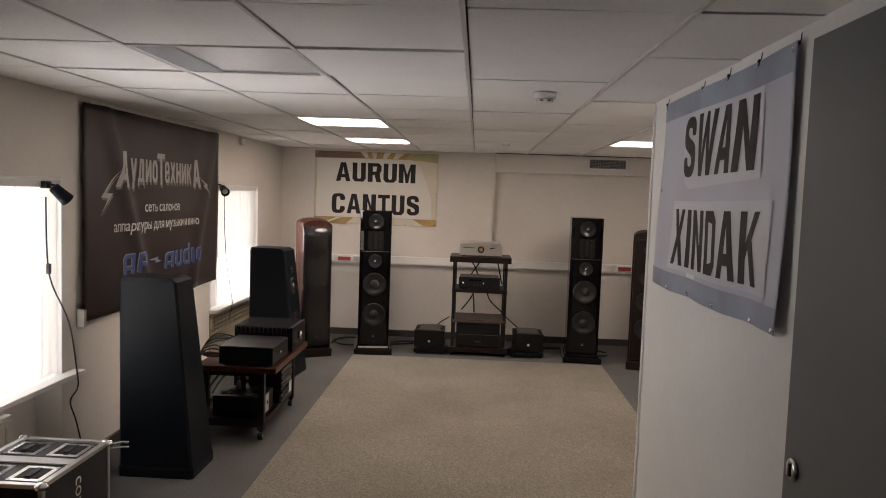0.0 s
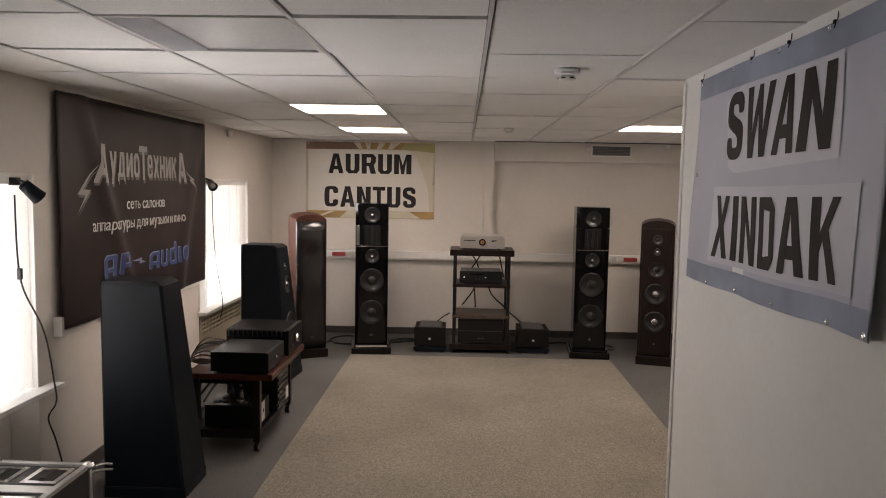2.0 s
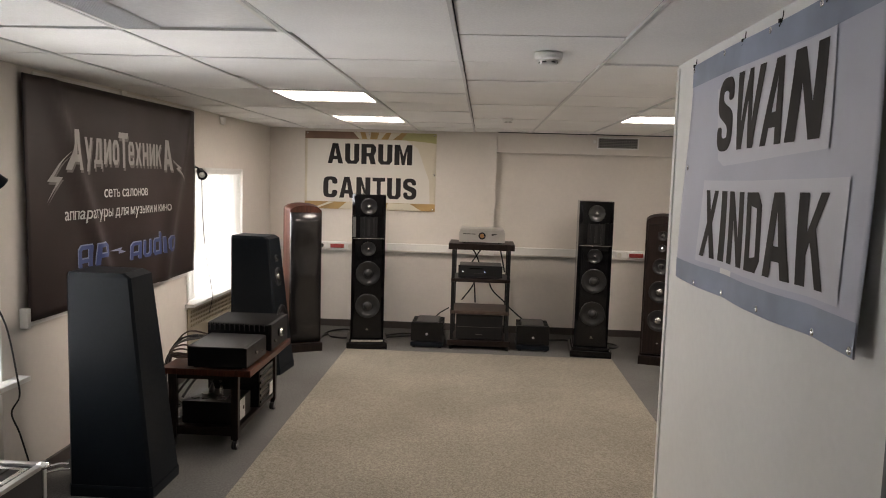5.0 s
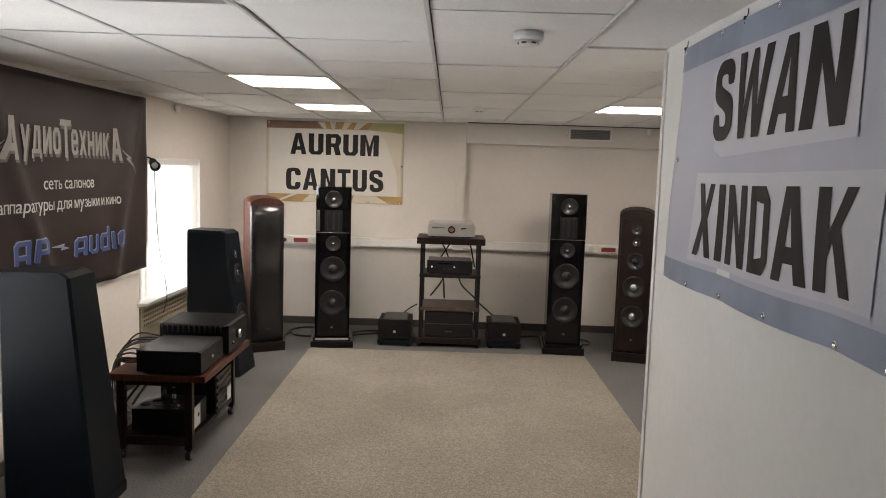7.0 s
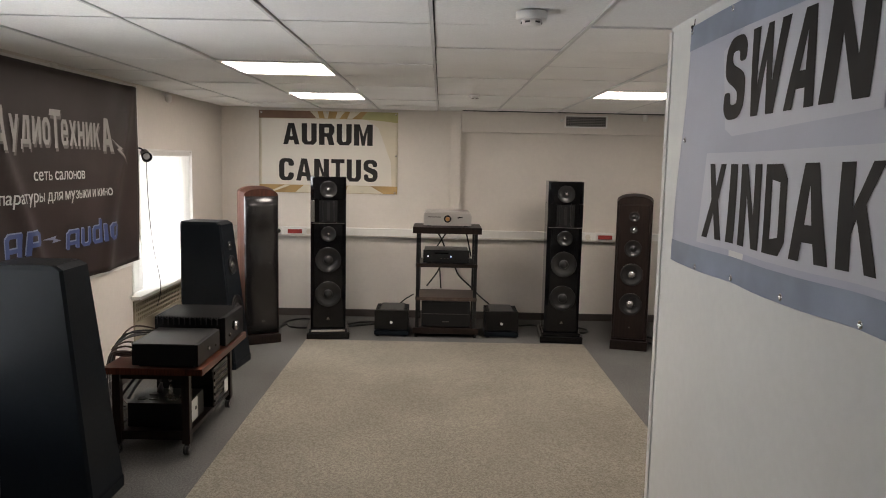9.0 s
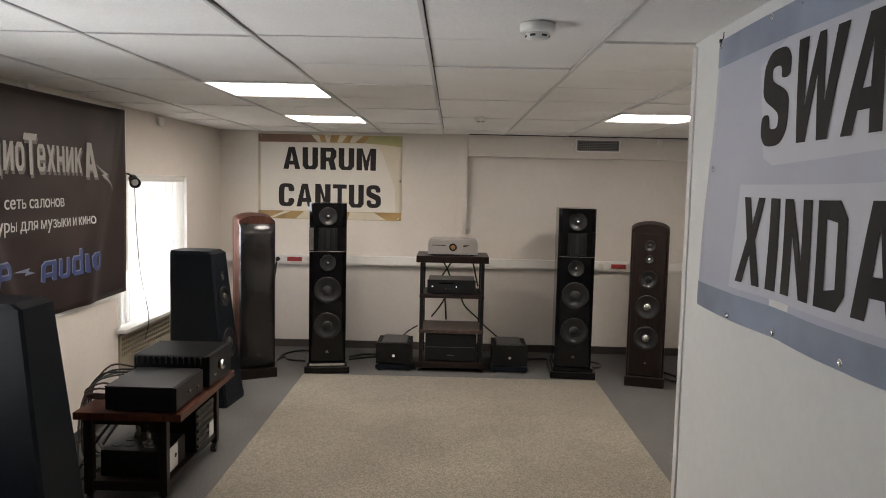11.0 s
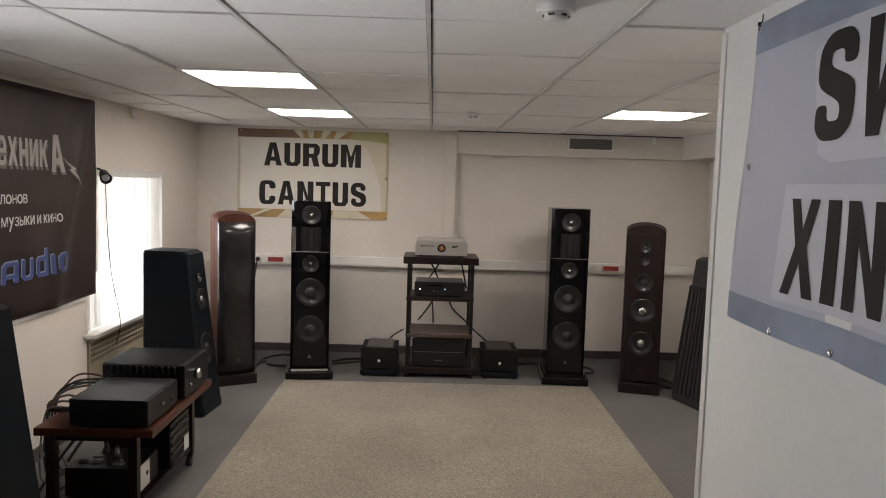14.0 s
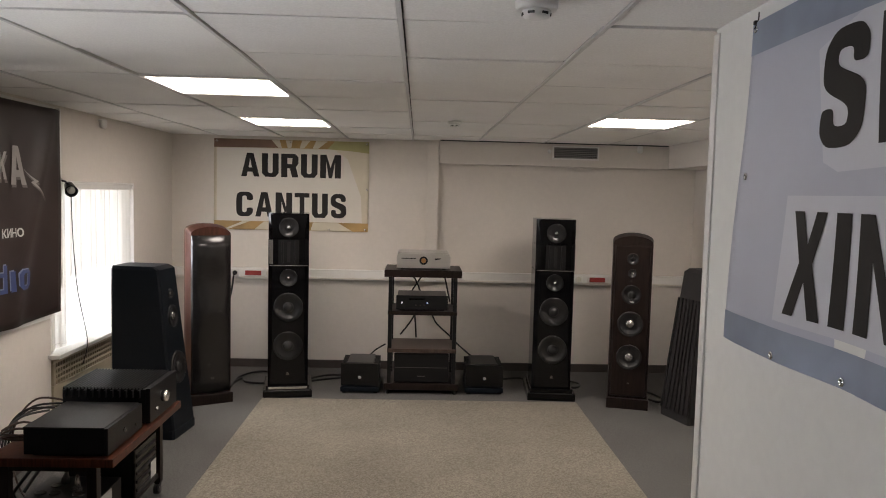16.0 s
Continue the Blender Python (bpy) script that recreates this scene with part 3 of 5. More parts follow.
def arched_speaker(x, y, yaw, open_front, label):
    """Veneered cabinet with an arched top and a framed baffle."""
    t = thing("arched_speaker", x, y, 0, yaw, label, "loudspeaker", "arched veneer loudspeakers")
    veneer = DARK_WOOD if open_front else BROWN
    part("plinth", one(-0.15, 0.15, -0.035, 0.36, 0, 0.075, 0.006), DARK_WOOD, t)

    def arch(w, z0, z1, rise):
        return [(-w, z0), (w, z0)] + [(w * math.cos(a), z1 + rise * math.sin(a)) for a in [math.pi * k / 12 for k in range(13)]]
    body = bm_new()
    loft(body, [[(px, 0.0, pz) for px, pz in arch(0.14, 0.076, 1.215, 0.055)], [(px * 1.04, 0.12, pz) for px, pz in arch(0.14, 0.076, 1.235, 0.055)],
                [(px * 0.93, 0.26, pz) for px, pz in arch(0.14, 0.076, 1.235, 0.05)], [(px * 0.7, 0.36, pz) for px, pz in arch(0.14, 0.076, 1.225, 0.04)]])
    part("cabinet", body, veneer, t)
    w0, w1 = 0.128, 0.12
    if open_front:
        part("baffle", loft(bm_new(), [[(-w0, -0.002, 0.09), (w0, -0.002, 0.09), (w0, -0.002, 1.205), (-w0, -0.002, 1.205)], [(-w1, -0.022, 0.1), (w1, -0.022, 0.1), (w1, -0.022, 1.193), (-w1, -0.022, 1.193)]]), DARK_WOOD, t, "dark brown satin baffle")
        for nm, z, r, cap in (("tweeter", 1.105, 0.042, RUBBER), ("super_tweeter", 1.0, 0.032, CHROME), ("midrange", 0.845, 0.07, RUBBER), ("woofer", 0.63, 0.092, CAP), ("woofer", 0.385, 0.092, CAP)):
            driver(nm, t, 0, -0.0225, z, r, cap)
        part("badge", one(-0.008, 0.008, -0.0235, -0.0221, 0.185, 0.195), CAP, t)
    else:
        rings = []
        for k in range(15):
            z = 0.085 + 1.125 * k / 14
            half = 0.138
            swell = 0.018 + 0.012 * math.sin(k * 1.1) * (1 if 5 < k < 13 else 0.4)
            if k in (0, 14):
                swell = 0.008
            rings.append([(-half, -0.002, z), (-half + 0.01, -0.012, z), (-half + 0.06 + 0.01 * math.sin(k * 0.9), -0.012 - swell, z), (0.0, -0.02 - swell, z), (half - 0.06, -0.012 - swell, z), (half - 0.01, -0.012, z), (half, -0.002, z)])
        part("front_cover", loft(bm_new(), rings, 0, True), BLACK_FILM, t, "glossy black wrapped front cover")
        part("badge", one(-0.012, 0.012, -0.0415, -0.040, 0.185, 0.20), CAP, t)
    return t


arched_speaker(-1.395, 6.955, 29, False, "brown veneer loudspeaker with arched top and black front")
arched_speaker(1.632, 6.985, -15, True, "dark brown loudspeaker with arched top and five bare drivers")


def tower(x, y, yaw, label):
    t = thing("tower_speaker", x, y, 0, yaw, label, "loudspeaker", "glossy black tower loudspeakers")
    part("plinth", loft(bm_new(), [at_z(rect(-0.18, 0.18, -0.05, 0.42, 0.01), 0), at_z(rect(-0.18, 0.18, -0.05, 0.42, 0.01), 0.052), at_z(rect(-0.17, 0.17, -0.04, 0.41, 0.012), 0.06)]), BLACK_GLOSS, t)
    part("plinth_step", one(-0.16, 0.16, -0.03, 0.40, 0.0605, 0.088, 0.005), BLACK_GLOSS, t)

    def block(z0, z1, c, y0=0.0):
        return loft(bm_new(), [at_z(rect(-0.148, 0.148, y0, 0.37, c), z0), at_z(rect(-0.148, 0.148, y0, 0.37, c), z1)])
    part("bass_cabinet", block(0.089, 0.985, 0.03), BLACK_GLOSS, t)
    part("tweeter_cabinet", block(0.988, 1.182, 0.012, 0.006), BLACK_GLOSS, t)
    part("top_cabinet", block(1.185, 1.372, 0.03), BLACK_GLOSS, t)
    # waisted front panels
    def waist(z0, z1, a, b):
        pts = [(-a, z0), (a, z0)] + [(a + (b - a) * math.sin(k / 6 * math.pi / 2), z0 + (z1 - z0) * k / 6) for k in range(1, 7)]
        return pts + [(-px, pz) for px, pz in pts[:1:-1]]
    part("front_panel", plate(bm_new(), waist(0.10, 0.975, 0.13, 0.105), -0.012, -0.0005), BLACK_GLOSS, t)
    part("front_panel", plate(bm_new(), waist(1.195, 1.362, 0.10, 0.132), -0.012, -0.0005), BLACK_GLOSS, t)
    horn = part("horn", loft(bm_new(), [[(-0.06, 0.004, 1.0), (0.06, 0.004, 1.0), (0.06, 0.004, 1.17), (-0.06, 0.004, 1.17)], [(-0.075, -0.010, 0.995), (0.075, -0.010, 0.995), (0.075, -0.010, 1.176), (-0.075, -0.010, 1.176)]]), BLACK_METAL, t, "black metal ribbon tweeter plate")
    part("ribbon", one(-0.012, 0.012, -0.0125, -0.0105, 1.01, 1.16), CONE, horn)
    for s in (-1, 1):
        part("horn_lip", one(s * 0.045 - 0.006, s * 0.045 + 0.006, -0.022, -0.0105, 1.0, 1.17, 0.003), BLACK_METAL, horn)
        # left tower's outer strip is chrome, standing in for the window's reflection
        part("side_strip", one(s * 0.128 - 0.014, s * 0.128 + 0.014, -0.004, 0.004, 0.995, 1.175, 0.002), CHROME if x < 0 and s < 0 else BLACK_GLOSS, t)
    part("trim_strip", one(-0.14, 0.14, -0.010, 0.0, 0.982, 0.9875, 0.001), CAP, t)
    for nm, z, r in (("midrange", 1.268, 0.072), ("midrange", 0.895, 0.064), ("woofer", 0.675, 0.108), ("woofer", 0.385, 0.108)):
        driver(nm, t, 0, -0.0125, z, r, CAP if nm == "midrange" else RUBBER, 0, nm == "midrange")
    part("badge", plate(bm_new(), [(-0.016, 0.165), (0.016, 0.165), (0.008, 0.172), (0.004, 0.186), (-0.006, 0.186)], -0.0138, -0.0122), CAP, t, "small silver badge")
    # chrome strip on the left tower paints in light reflected along the plinth
    part("nameplate", one(-0.14, 0.14, -0.042, -0.034, 0.066, 0.082, 0.002), CHROME if x < 0 else BLACK_GLOSS, t)
    return t


tower(-0.885, 7.17, 9, "tall glossy black tower loudspeaker under the yellow banner")
tower(1.105, 7.19, -4, "tall glossy black tower loudspeaker beside the equipment rack")

# ---- rack in the middle with its equipment ----
RX, RY = 0.115, 7.26
t = thing("equipment_rack", RX, RY, 0, 0, "dark brown four-shelf equipment rack by the far wall", "rack")
for z, th, ins, m in ((0.905, 0.055, 0.0, DARK_WOOD), (0.615, 0.03, 0.03, DARK_WOOD), (0.325, 0.03, 0.03, SHELF_WOOD), (0.035, 0.05, 0.01, DARK_WOOD)):
    part("shelf", one(-0.295 + ins, 0.295 - ins, 0, 0.42, z, z + th, 0.004), m, t)
for x in (-0.262, 0.232):
    for y in (0.01, 0.38):
        part("post", one(x, x + 0.03, y, y + 0.03, 0.0355 + 0.05, 0.9045, 0.003), BLACK_METAL, t)
for x in (-0.27, 0.24):
    for y in (0.02, 0.37):
        part("foot", lathe(bm_new(), [(0.015, 0), (0.018, 0.01), (0.012, 0.0345)], Matrix.Translation((x + 0.015, y + 0.015, 0)), 14), RUBBER, t)

t = thing("silver_amplifier", RX, RY + 0.04, 0.96, 0, "silver amplifier with a round dark-ringed copper dial on the rack", "amplifier")
part("case", loft(bm_new(), [at_z(rect(-0.2, 0.2, 0.03, 0.34, 0.01), 0.012), at_z(rect(-0.2, 0.2, 0.03, 0.34, 0.01), 0.115), at_z(rect(-0.185, 0.185, 0.04, 0.33, 0.01), 0.13)]), SILVER, t)
part("front_plate", plate(bm_new(), [(-0.205, 0.012), (0.205, 0.012), (0.205, 0.1), (0.185, 0.122), (-0.185, 0.122), (-0.205, 0.1)], 0.012, 0.0295), SILVER, t)
dial = part("dial", lathe(bm_new(), [(0.032, 0), (0.032, 0.006), (0.026, 0.009), (0.024, 0.004)], front(0, 0.0118, 0.07), 28), INK, t, "dark ring dial")
part("dial_face", lathe(bm_new(), [(0.019, 0), (0.017, 0.005)], front(0, 0.007, 0.07), 24), COPPER, dial)
part("slot", one(-0.17, -0.06, 0.009, 0.0118, 0.082, 0.088), INK, t)
part("badge", plate(bm_new(), [(0.085, 0.074), (0.125, 0.082), (0.135, 0.09), (0.085, 0.088)], 0.009, 0.0118), INK, t)
for x in (-0.16, 0.16):
    for y in (0.06, 0.3):
        part("foot", lathe(bm_new(), [(0.018, 0), (0.018, 0.0115)], Matrix.Translation((x, y, 0)), 14), RUBBER, t)

t = thing("disc_player", RX - 0.005, RY + 0.03, 0.645, 0, "black disc player with small lit indicators on the second shelf", "disc player")
part("case", one(-0.19, 0.19, 0.02, 0.32, 0.012, 0.115, 0.003), BLACK_METAL, t)
part("front_plate", one(-0.198, 0.198, 0.0, 0.0195, 0.01, 0.118, 0.004), BLACK_METAL, t)
for x, m in ((-0.155, LED), (0.04, LED_BLUE)):
    part("indicator", lathe(bm_new(), [(0.006, 0), (0.005, 0.003)], front(x, -0.0005, 0.062), 12), m, t, "lit indicator")
for x in (-0.045, -0.015, 0.015):
    part("button", lathe(bm_new(), [(0.006, 0), (0.005, 0.004)], front(x, -0.0005, 0.045), 12), CAP, t)
part("tray", one(-0.10, 0.02, -0.002, -0.0003, 0.085, 0.096), BLACK_GLOSS, t)
for x in (-0.15, 0.15):
    part("foot", one(x - 0.02, x + 0.02, 0.03, 0.3, 0.0, 0.0118), RUBBER, t)

t = thing("power_amplifier", RX, RY + 0.02, 0.085, 0, "large black power amplifier on the bottom shelf", "amplifier")
part("case", one(-0.205, 0.205, 0.02, 0.37, 0.012, 0.228, 0.004), BLACK_METAL, t)
part("front_plate", one(-0.21, 0.21, 0.0, 0.0195, 0.01, 0.232, 0.006), BLACK_METAL, t)
part("nameplate", one(-0.03, 0.03, -0.002, -0.0004, 0.05, 0.058), CABLE_GREY, t)
part("groove", one(-0.2, 0.2, -0.001, -0.0002, 0.12, 0.124), CABLE_GREY, t)
for x in (-0.16, 0.16):
    part("foot", one(x - 0.02, x + 0.02, 0.04, 0.34, 0.0, 0.0118), RUBBER, t)


def monoblock(x, y):
    s = thing("amplifier_stand", x, y, 0, 0, "low black platform standing on the carpet", "stand", "amplifier platforms")
    part("board", one(-0.148, 0.148, 0.0, 0.38, 0.014, 0.05, 0.004), BLACK_MATTE, s)
    for a in (-0.12, 0.12):
        part("runner", one(a - 0.015, a + 0.015, 0.02, 0.36, 0.0, 0.0138), RUBBER, s)
    t = thing("monoblock_amplifier", x, y + 0.005, 0.05, 0, "black monoblock amplifier with a round white button", "amplifier", "monoblock amplifiers")
    part("case", one(-0.105, 0.105, 0.02, 0.35, 0.012, 0.178, 0.003), BLACK_METAL, t)
    part("front_plate", one(-0.145, 0.145, 0.0, 0.0195, 0.01, 0.182, 0.005), BLACK_GLOSS, t)
    part("top_plate", one(-0.098, 0.098, 0.025, 0.34, 0.1785, 0.184, 0.002), CONE, t, "dark grey top plate")
    for a in (-1, 1):
        for k in range(9):
            yy = 0.03 + k * 0.036
            part("fin", one(min(a * 0.1055, a * 0.142), max(a * 0.1055, a * 0.142), yy, yy + 0.012, 0.014, 0.176), BLACK_METAL, t)
        part("foot", one(a * 0.08 - 0.02, a * 0.08 + 0.02, 0.04, 0.32, 0.0, 0.0118), RUBBER, t)
    part("button", lathe(bm_new(), [(0.012, 0), (0.010, 0.005)], front(0, -0.0005, 0.075), 18), PAPER, t, "round white power button")


monoblock(-0.355, 7.27)
monoblock(0.605, 7.29)

# ---- wheeled table with its equipment ----
TX, TY = -1.37, 5.0
t = thing("wheeled_table", TX, TY, 0, 0, "cherry-topped equipment table on castors beside the wall", "table")
part("tabletop", one(-0.25, 0.25, -0.42, 0.42, 0.425, 0.46, 0.004), TABLE_WOOD, t)
part("lower_shelf", one(-0.21, 0.16, -0.35, 0.36, 0.085, 0.11, 0.003), DARK_WOOD, t)
part("rail", one(-0.21, 0.16, -0.375, -0.355, 0.075, 0.12, 0.002), DARK_WOOD, t)
part("apron", one(-0.19, 0.15, -0.37, -0.35, 0.39, 0.4245, 0.002), DARK_WOOD, t)
for x in (-0.22, 0.13):
    for y in (-0.385, 0.345):
        part("leg", one(x, x + 0.04, y, y + 0.04, 0.058, 0.4245, 0.003), DARK_WOOD, t)
        c = part("castor", one(x + 0.008, x + 0.032, y + 0.008, y + 0.032, 0.036, 0.0575, 0.002), BLACK_METAL, t)
        for s in (-1, 1):
            m = Matrix.Translation((x + 0.02 + s * 0.006, y + 0.012, 0.024)) @ Matrix.Rotation(radians(90), 4, "Y")
            part("wheel", lathe(bm_new(), [(0.014, -0.007), (0.024, -0.007), (0.0245, 0.0), (0.024, 0.007), (0.014, 0.007)], m, 20), RUBBER, c)
            part("hub", lathe(bm_new(), [(0.012, -0.0085), (0.012, 0.0085)], m, 16), CHROME, c)

t = thing("preamplifier", -1.31, 4.775, 0.46, 0, "low black preamplifier on the cherry tabletop", "amplifier")
part("case", one(-0.165, 0.15, -0.18, 0.18, 0.012, 0.118, 0.003), BLACK_METAL, t)
part("top_plate", one(-0.166, 0.152, -0.182, 0.182, 0.1185, 0.123, 0.0015), BLACK_METAL, t)
part("front_plate", one(0.1505, 0.166, -0.182, 0.182, 0.01, 0.12, 0.003), BLACK_METAL, t)
side = Matrix.Rotation(radians(90), 4, "Y")
part("knob", lathe(bm_new(), [(0.01, 0), (0.009, 0.008)], Matrix.Translation((0.1665, -0.02, 0.065)) @ side, 16), CAP, t)
part("knob", lathe(bm_new(), [(0.006, 0), (0.005, 0.006)], Matrix.Translation((0.1665, 0.1, 0.05)) @ side, 12), CAP, t)
for y in (-0.14, 0.14):
    part("foot", one(-0.14, 0.13, y - 0.015, y + 0.015, 0, 0.0118), RUBBER, t)

t = thing("integrated_amplifier", -1.32, 5.2, 0.46, 0, "black amplifier with cooling fins and a chrome knob on the table", "amplifier")
part("case", one(-0.2, 0.17, -0.185, 0.17, 0.012, 0.165, 0.003), BLACK_METAL, t)
part("front_plate", one(0.1705, 0.192, -0.19, 0.175, 0.01, 0.17, 0.004), BLACK_METAL, t)
for k in range(24):
    x = -0.195 + k * 0.0152
    part("fin", one(x, x + 0.005, -0.19, 0.16, 0.1655, 0.174), BLACK_METAL, t)
for k in range(12):
    x = -0.19 + k * 0.03
    part("side_fin", one(x, x + 0.009, -0.205, -0.1855, 0.13, 0.163), BLACK_METAL, t)
part("volume_knob", lathe(bm_new(), [(0.026, 0), (0.026, 0.02), (0.022, 0.026)], Matrix.Translation((0.1925, -0.03, 0.095)) @ side, 24), CHROME, t, "chrome volume knob")
part("small_knob", lathe(bm_new(), [(0.009, 0), (0.008, 0.01)], Matrix.Translation((0.1925, -0.12, 0.06)) @ side, 14), CAP, t)
for y in (-0.14, 0.13):
    part("foot", one(-0.17, 0.15, y - 0.015, y + 0.015, 0, 0.0118), RUBBER, t)

t = thing("power_conditioner", -1.385, 4.82, 0.11, 0, "black power distributor with round sockets under the table", "power conditioner")
part("case", one(-0.16, 0.15, -0.13, 0.13, 0.008, 0.135, 0.003), BLACK_METAL, t)
part("label_plate", one(0.1505, 0.153, -0.12, 0.02, 0.015, 0.13, 0.001), PAPER, t, "white printed end plate")
part("hole", lathe(bm_new(), [(0.012, 0), (0.012, 0.001)], Matrix.Translation((0.1532, -0.01, 0.075)) @ side, 14), INK, t)
for x, y in ((-0.11, -0.06), (-0.05, -0.06), (0.05, -0.07), (0.09, -0.02), (-0.08, 0.02), (0.02, -0.02)):
    part("outlet", lathe(bm_new(), [(0.024, 0), (0.024, 0.004), (0.019, 0.005), (0.017, 0.002)], Matrix.Translation((x, y, 0.1355)), 20), CAP if x > 0 else CABLE_GREY, t)
part("foot", one(-0.14, 0.13, -0.11, 0.11, 0, 0.0078), RUBBER, t)

t = thing("power_supply", -1.37, 5.15, 0.11, 0, "black box unit on the lower shelf of the table", "power supply")
part("case", one(-0.15, 0.16, -0.13, 0.13, 0.008, 0.23, 0.003), BLACK_METAL, t)
part("front_plate", one(0.1605, 0.172, -0.135, 0.135, 0.006, 0.234, 0.003), BLACK_GLOSS, t)
part("label_plate", one(0.1765, 0.178, 0.045, 0.115, 0.03, 0.11, 0.0005), PAPER, t, "white printed plate")
for k in range(5):
    part("vent_rib", one(0.1725, 0.176, -0.12, 0.12, 0.03 + k * 0.04, 0.045 + k * 0.04), BLACK_METAL, t)
part("foot", one(-0.13, 0.14, -0.11, 0.11, 0, 0.0078), RUBBER, t)

t = thing("mains_plug", -1.44, 4.86, 0.25, 0, "grey plug standing in the power distributor", "plug")
part("body", lathe(bm_new(), [(0.016, 0), (0.017, 0.02), (0.01, 0.04), (0.006, 0.055)], Matrix.Rotation(radians(8), 4, "Y"), 16), CABLE_GREY, t)
t = thing("mains_plug", -1.36, 4.80, 0.25, 0, "metal plug standing in the power distributor", "plug")
part("body", lathe(bm_new(), [(0.012, 0), (0.013, 0.025), (0.009, 0.04), (0.006, 0.06)], Matrix(), 16), CAP, t)


def cable(pts, r, m, label):
    t = thing("cable", 0, 0, 0, 0, label, "cable", "loose cables")
    part("sheath", tube(bm_new(), pts, r), m, t)


for k in range(5):
    dx = -0.012 * k
    cable([(-1.52 + dx, 4.9 + 0.07 * k, 0.56 - 0.01 * k), (-1.63 + dx, 4.86 + 0.06 * k, 0.535 + 0.015 * math.sin(k * 2)), (-1.70 + dx, 4.84 + 0.05 * k, 0.44), (-1.71 + dx, 4.80 + 0.06 * k, 0.25), (-1.66, 4.74 + 0.05 * k, 0.16), (-1.56, 4.84, 0.2)],
          0.005, (CABLE_GREY, RUBBER, CABLE_GREY, RUBBER, CABLE_BROWN)[k], "thick interconnect cable hanging behind the wheeled table")
for k in range(3):
    cable([(-1.475, 4.72 + 0.05 * k, 0.5), (-1.56, 4.68 + 0.04 * k, 0.52 + 0.015 * k), (-1.62, 4.7, 0.5 + 0.012 * k), (-1.56, 4.76, 0.474 + 0.01 * k), (-1.48, 4.80 + 0.04 * k, 0.495)], 0.005, CABLE_BROWN, "thin copper-coloured cable looped on the tabletop")
cable([(-1.44, 4.86, 0.31), (-1.45, 4.92, 0.38), (-1.55, 4.95, 0.36), (-1.68, 4.92, 0.2), (-1.75, 4.7, 0.012), (-1.82, 4.4, 0.01)], 0.008, RUBBER, "black mains cable running behind the table")
cable([(-1.36, 4.80, 0.33), (-1.42, 4.83, 0.39), (-1.53, 4.86, 0.33), (-1.60, 4.83, 0.22)], 0.008, CABLE_GREY, "grey mains cable bending above the distributor")
cable([(-1.8, 5.4, 0.012), (-1.72, 5.1, 0.012), (-1.78, 4.75, 0.012), (-1.86, 4.55, 0.012)], 0.008, RUBBER, "black cable lying on the carpet by the wall")
cable([(-1.40, 7.3, 0.012), (-1.34, 7.62, 0.012), (-1.27, 7.52, 0.012), (-1.12, 7.5, 0.012), (-0.98, 7.6, 0.014)], 0.009, RUBBER, "black loudspeaker cable on the carpet")
cable([(-1.36, 7.35, 0.012), (-1.37, 7.68, 0.012), (-1.28, 7.85, 0.012), (-1.15, 7.86, 0.012), (-0.9, 7.62, 0.012)], 0.009, RUBBER, "black loudspeaker cable on the carpet")
cable([(-0.86, 7.56, 0.012), (-0.7, 7.76, 0.012), (-0.56, 7.8, 0.012), (-0.4, 7.68, 0.03)], 0.009, RUBBER, "black loudspeaker cable behind the tower loudspeaker")
cable([(-0.8, 7.56, 0.012), (-0.68, 7.64, 0.012), (-0.5, 7.72, 0.012), (-0.36, 7.66, 0.03)], 0.009, RUBBER, "black loudspeaker cable behind the tower loudspeaker")
cable([(0.62, 7.68, 0.03), (0.8, 7.75, 0.012), (0.95, 7.78, 0.012), (1.05, 7.6, 0.012)], 0.009, RUBBER, "black loudspeaker cable behind the tower loudspeaker")
cable([(1.15, 7.6, 0.012), (1.32, 7.72, 0.012), (1.42, 7.62, 0.012), (1.36, 7.5, 0.012), (1.25, 7.56, 0.012)], 0.009, RUBBER, "black loudspeaker cable curled on the carpet")
cable([(1.75, 7.35, 0.012), (1.9, 7.4, 0.012), (1.98, 7.2, 0.012), (1.9, 7.08, 0.02), (1.86, 7.2, 0.012)], 0.009, RUBBER, "black cable curled behind the arched loudspeaker")
cable([(-1.49, 8.02, 0.83), (-1.49, 7.98, 0.80), (-1.51, 7.98, 0.66), (-1.55, 7.95, 0.45), (-1.52, 7.8, 0.02)], 0.008, RUBBER, "black mains cable hanging from a socket")
cable([(-0.02, 7.62, 0.93), (0.05, 7.68, 0.85), (0.10, 7.66, 0.74)], 0.007, RUBBER, "black cable hanging behind the rack")
cable([(0.15, 7.62, 0.95), (0.10, 7.69, 0.86), (0.02, 7.66, 0.74)], 0.007, RUBBER, "black cable hanging behind the rack")
cable([(0.28, 7.66, 0.93), (0.31, 7.70, 0.8), (0.34, 7.70, 0.66)], 0.007, RUBBER, "black cable hanging behind the rack")
cable([(0.08, 7.66, 0.66), (0.04, 7.71, 0.52), (-0.06, 7.71, 0.38)], 0.007, RUBBER, "black cable hanging behind the rack")
cable([(0.04, 7.66, 0.66), (0.06, 7.71, 0.5), (0.07, 7.70, 0.36)], 0.007, RUBBER, "black cable hanging behind the rack")
cable([(0.18, 7.66, 0.66), (0.22, 7.71, 0.5), (0.34, 7.72, 0.38), (0.42, 7.72, 0.30), (0.55, 7.66, 0.2)], 0.007, RUBBER, "black cable hanging behind the rack")
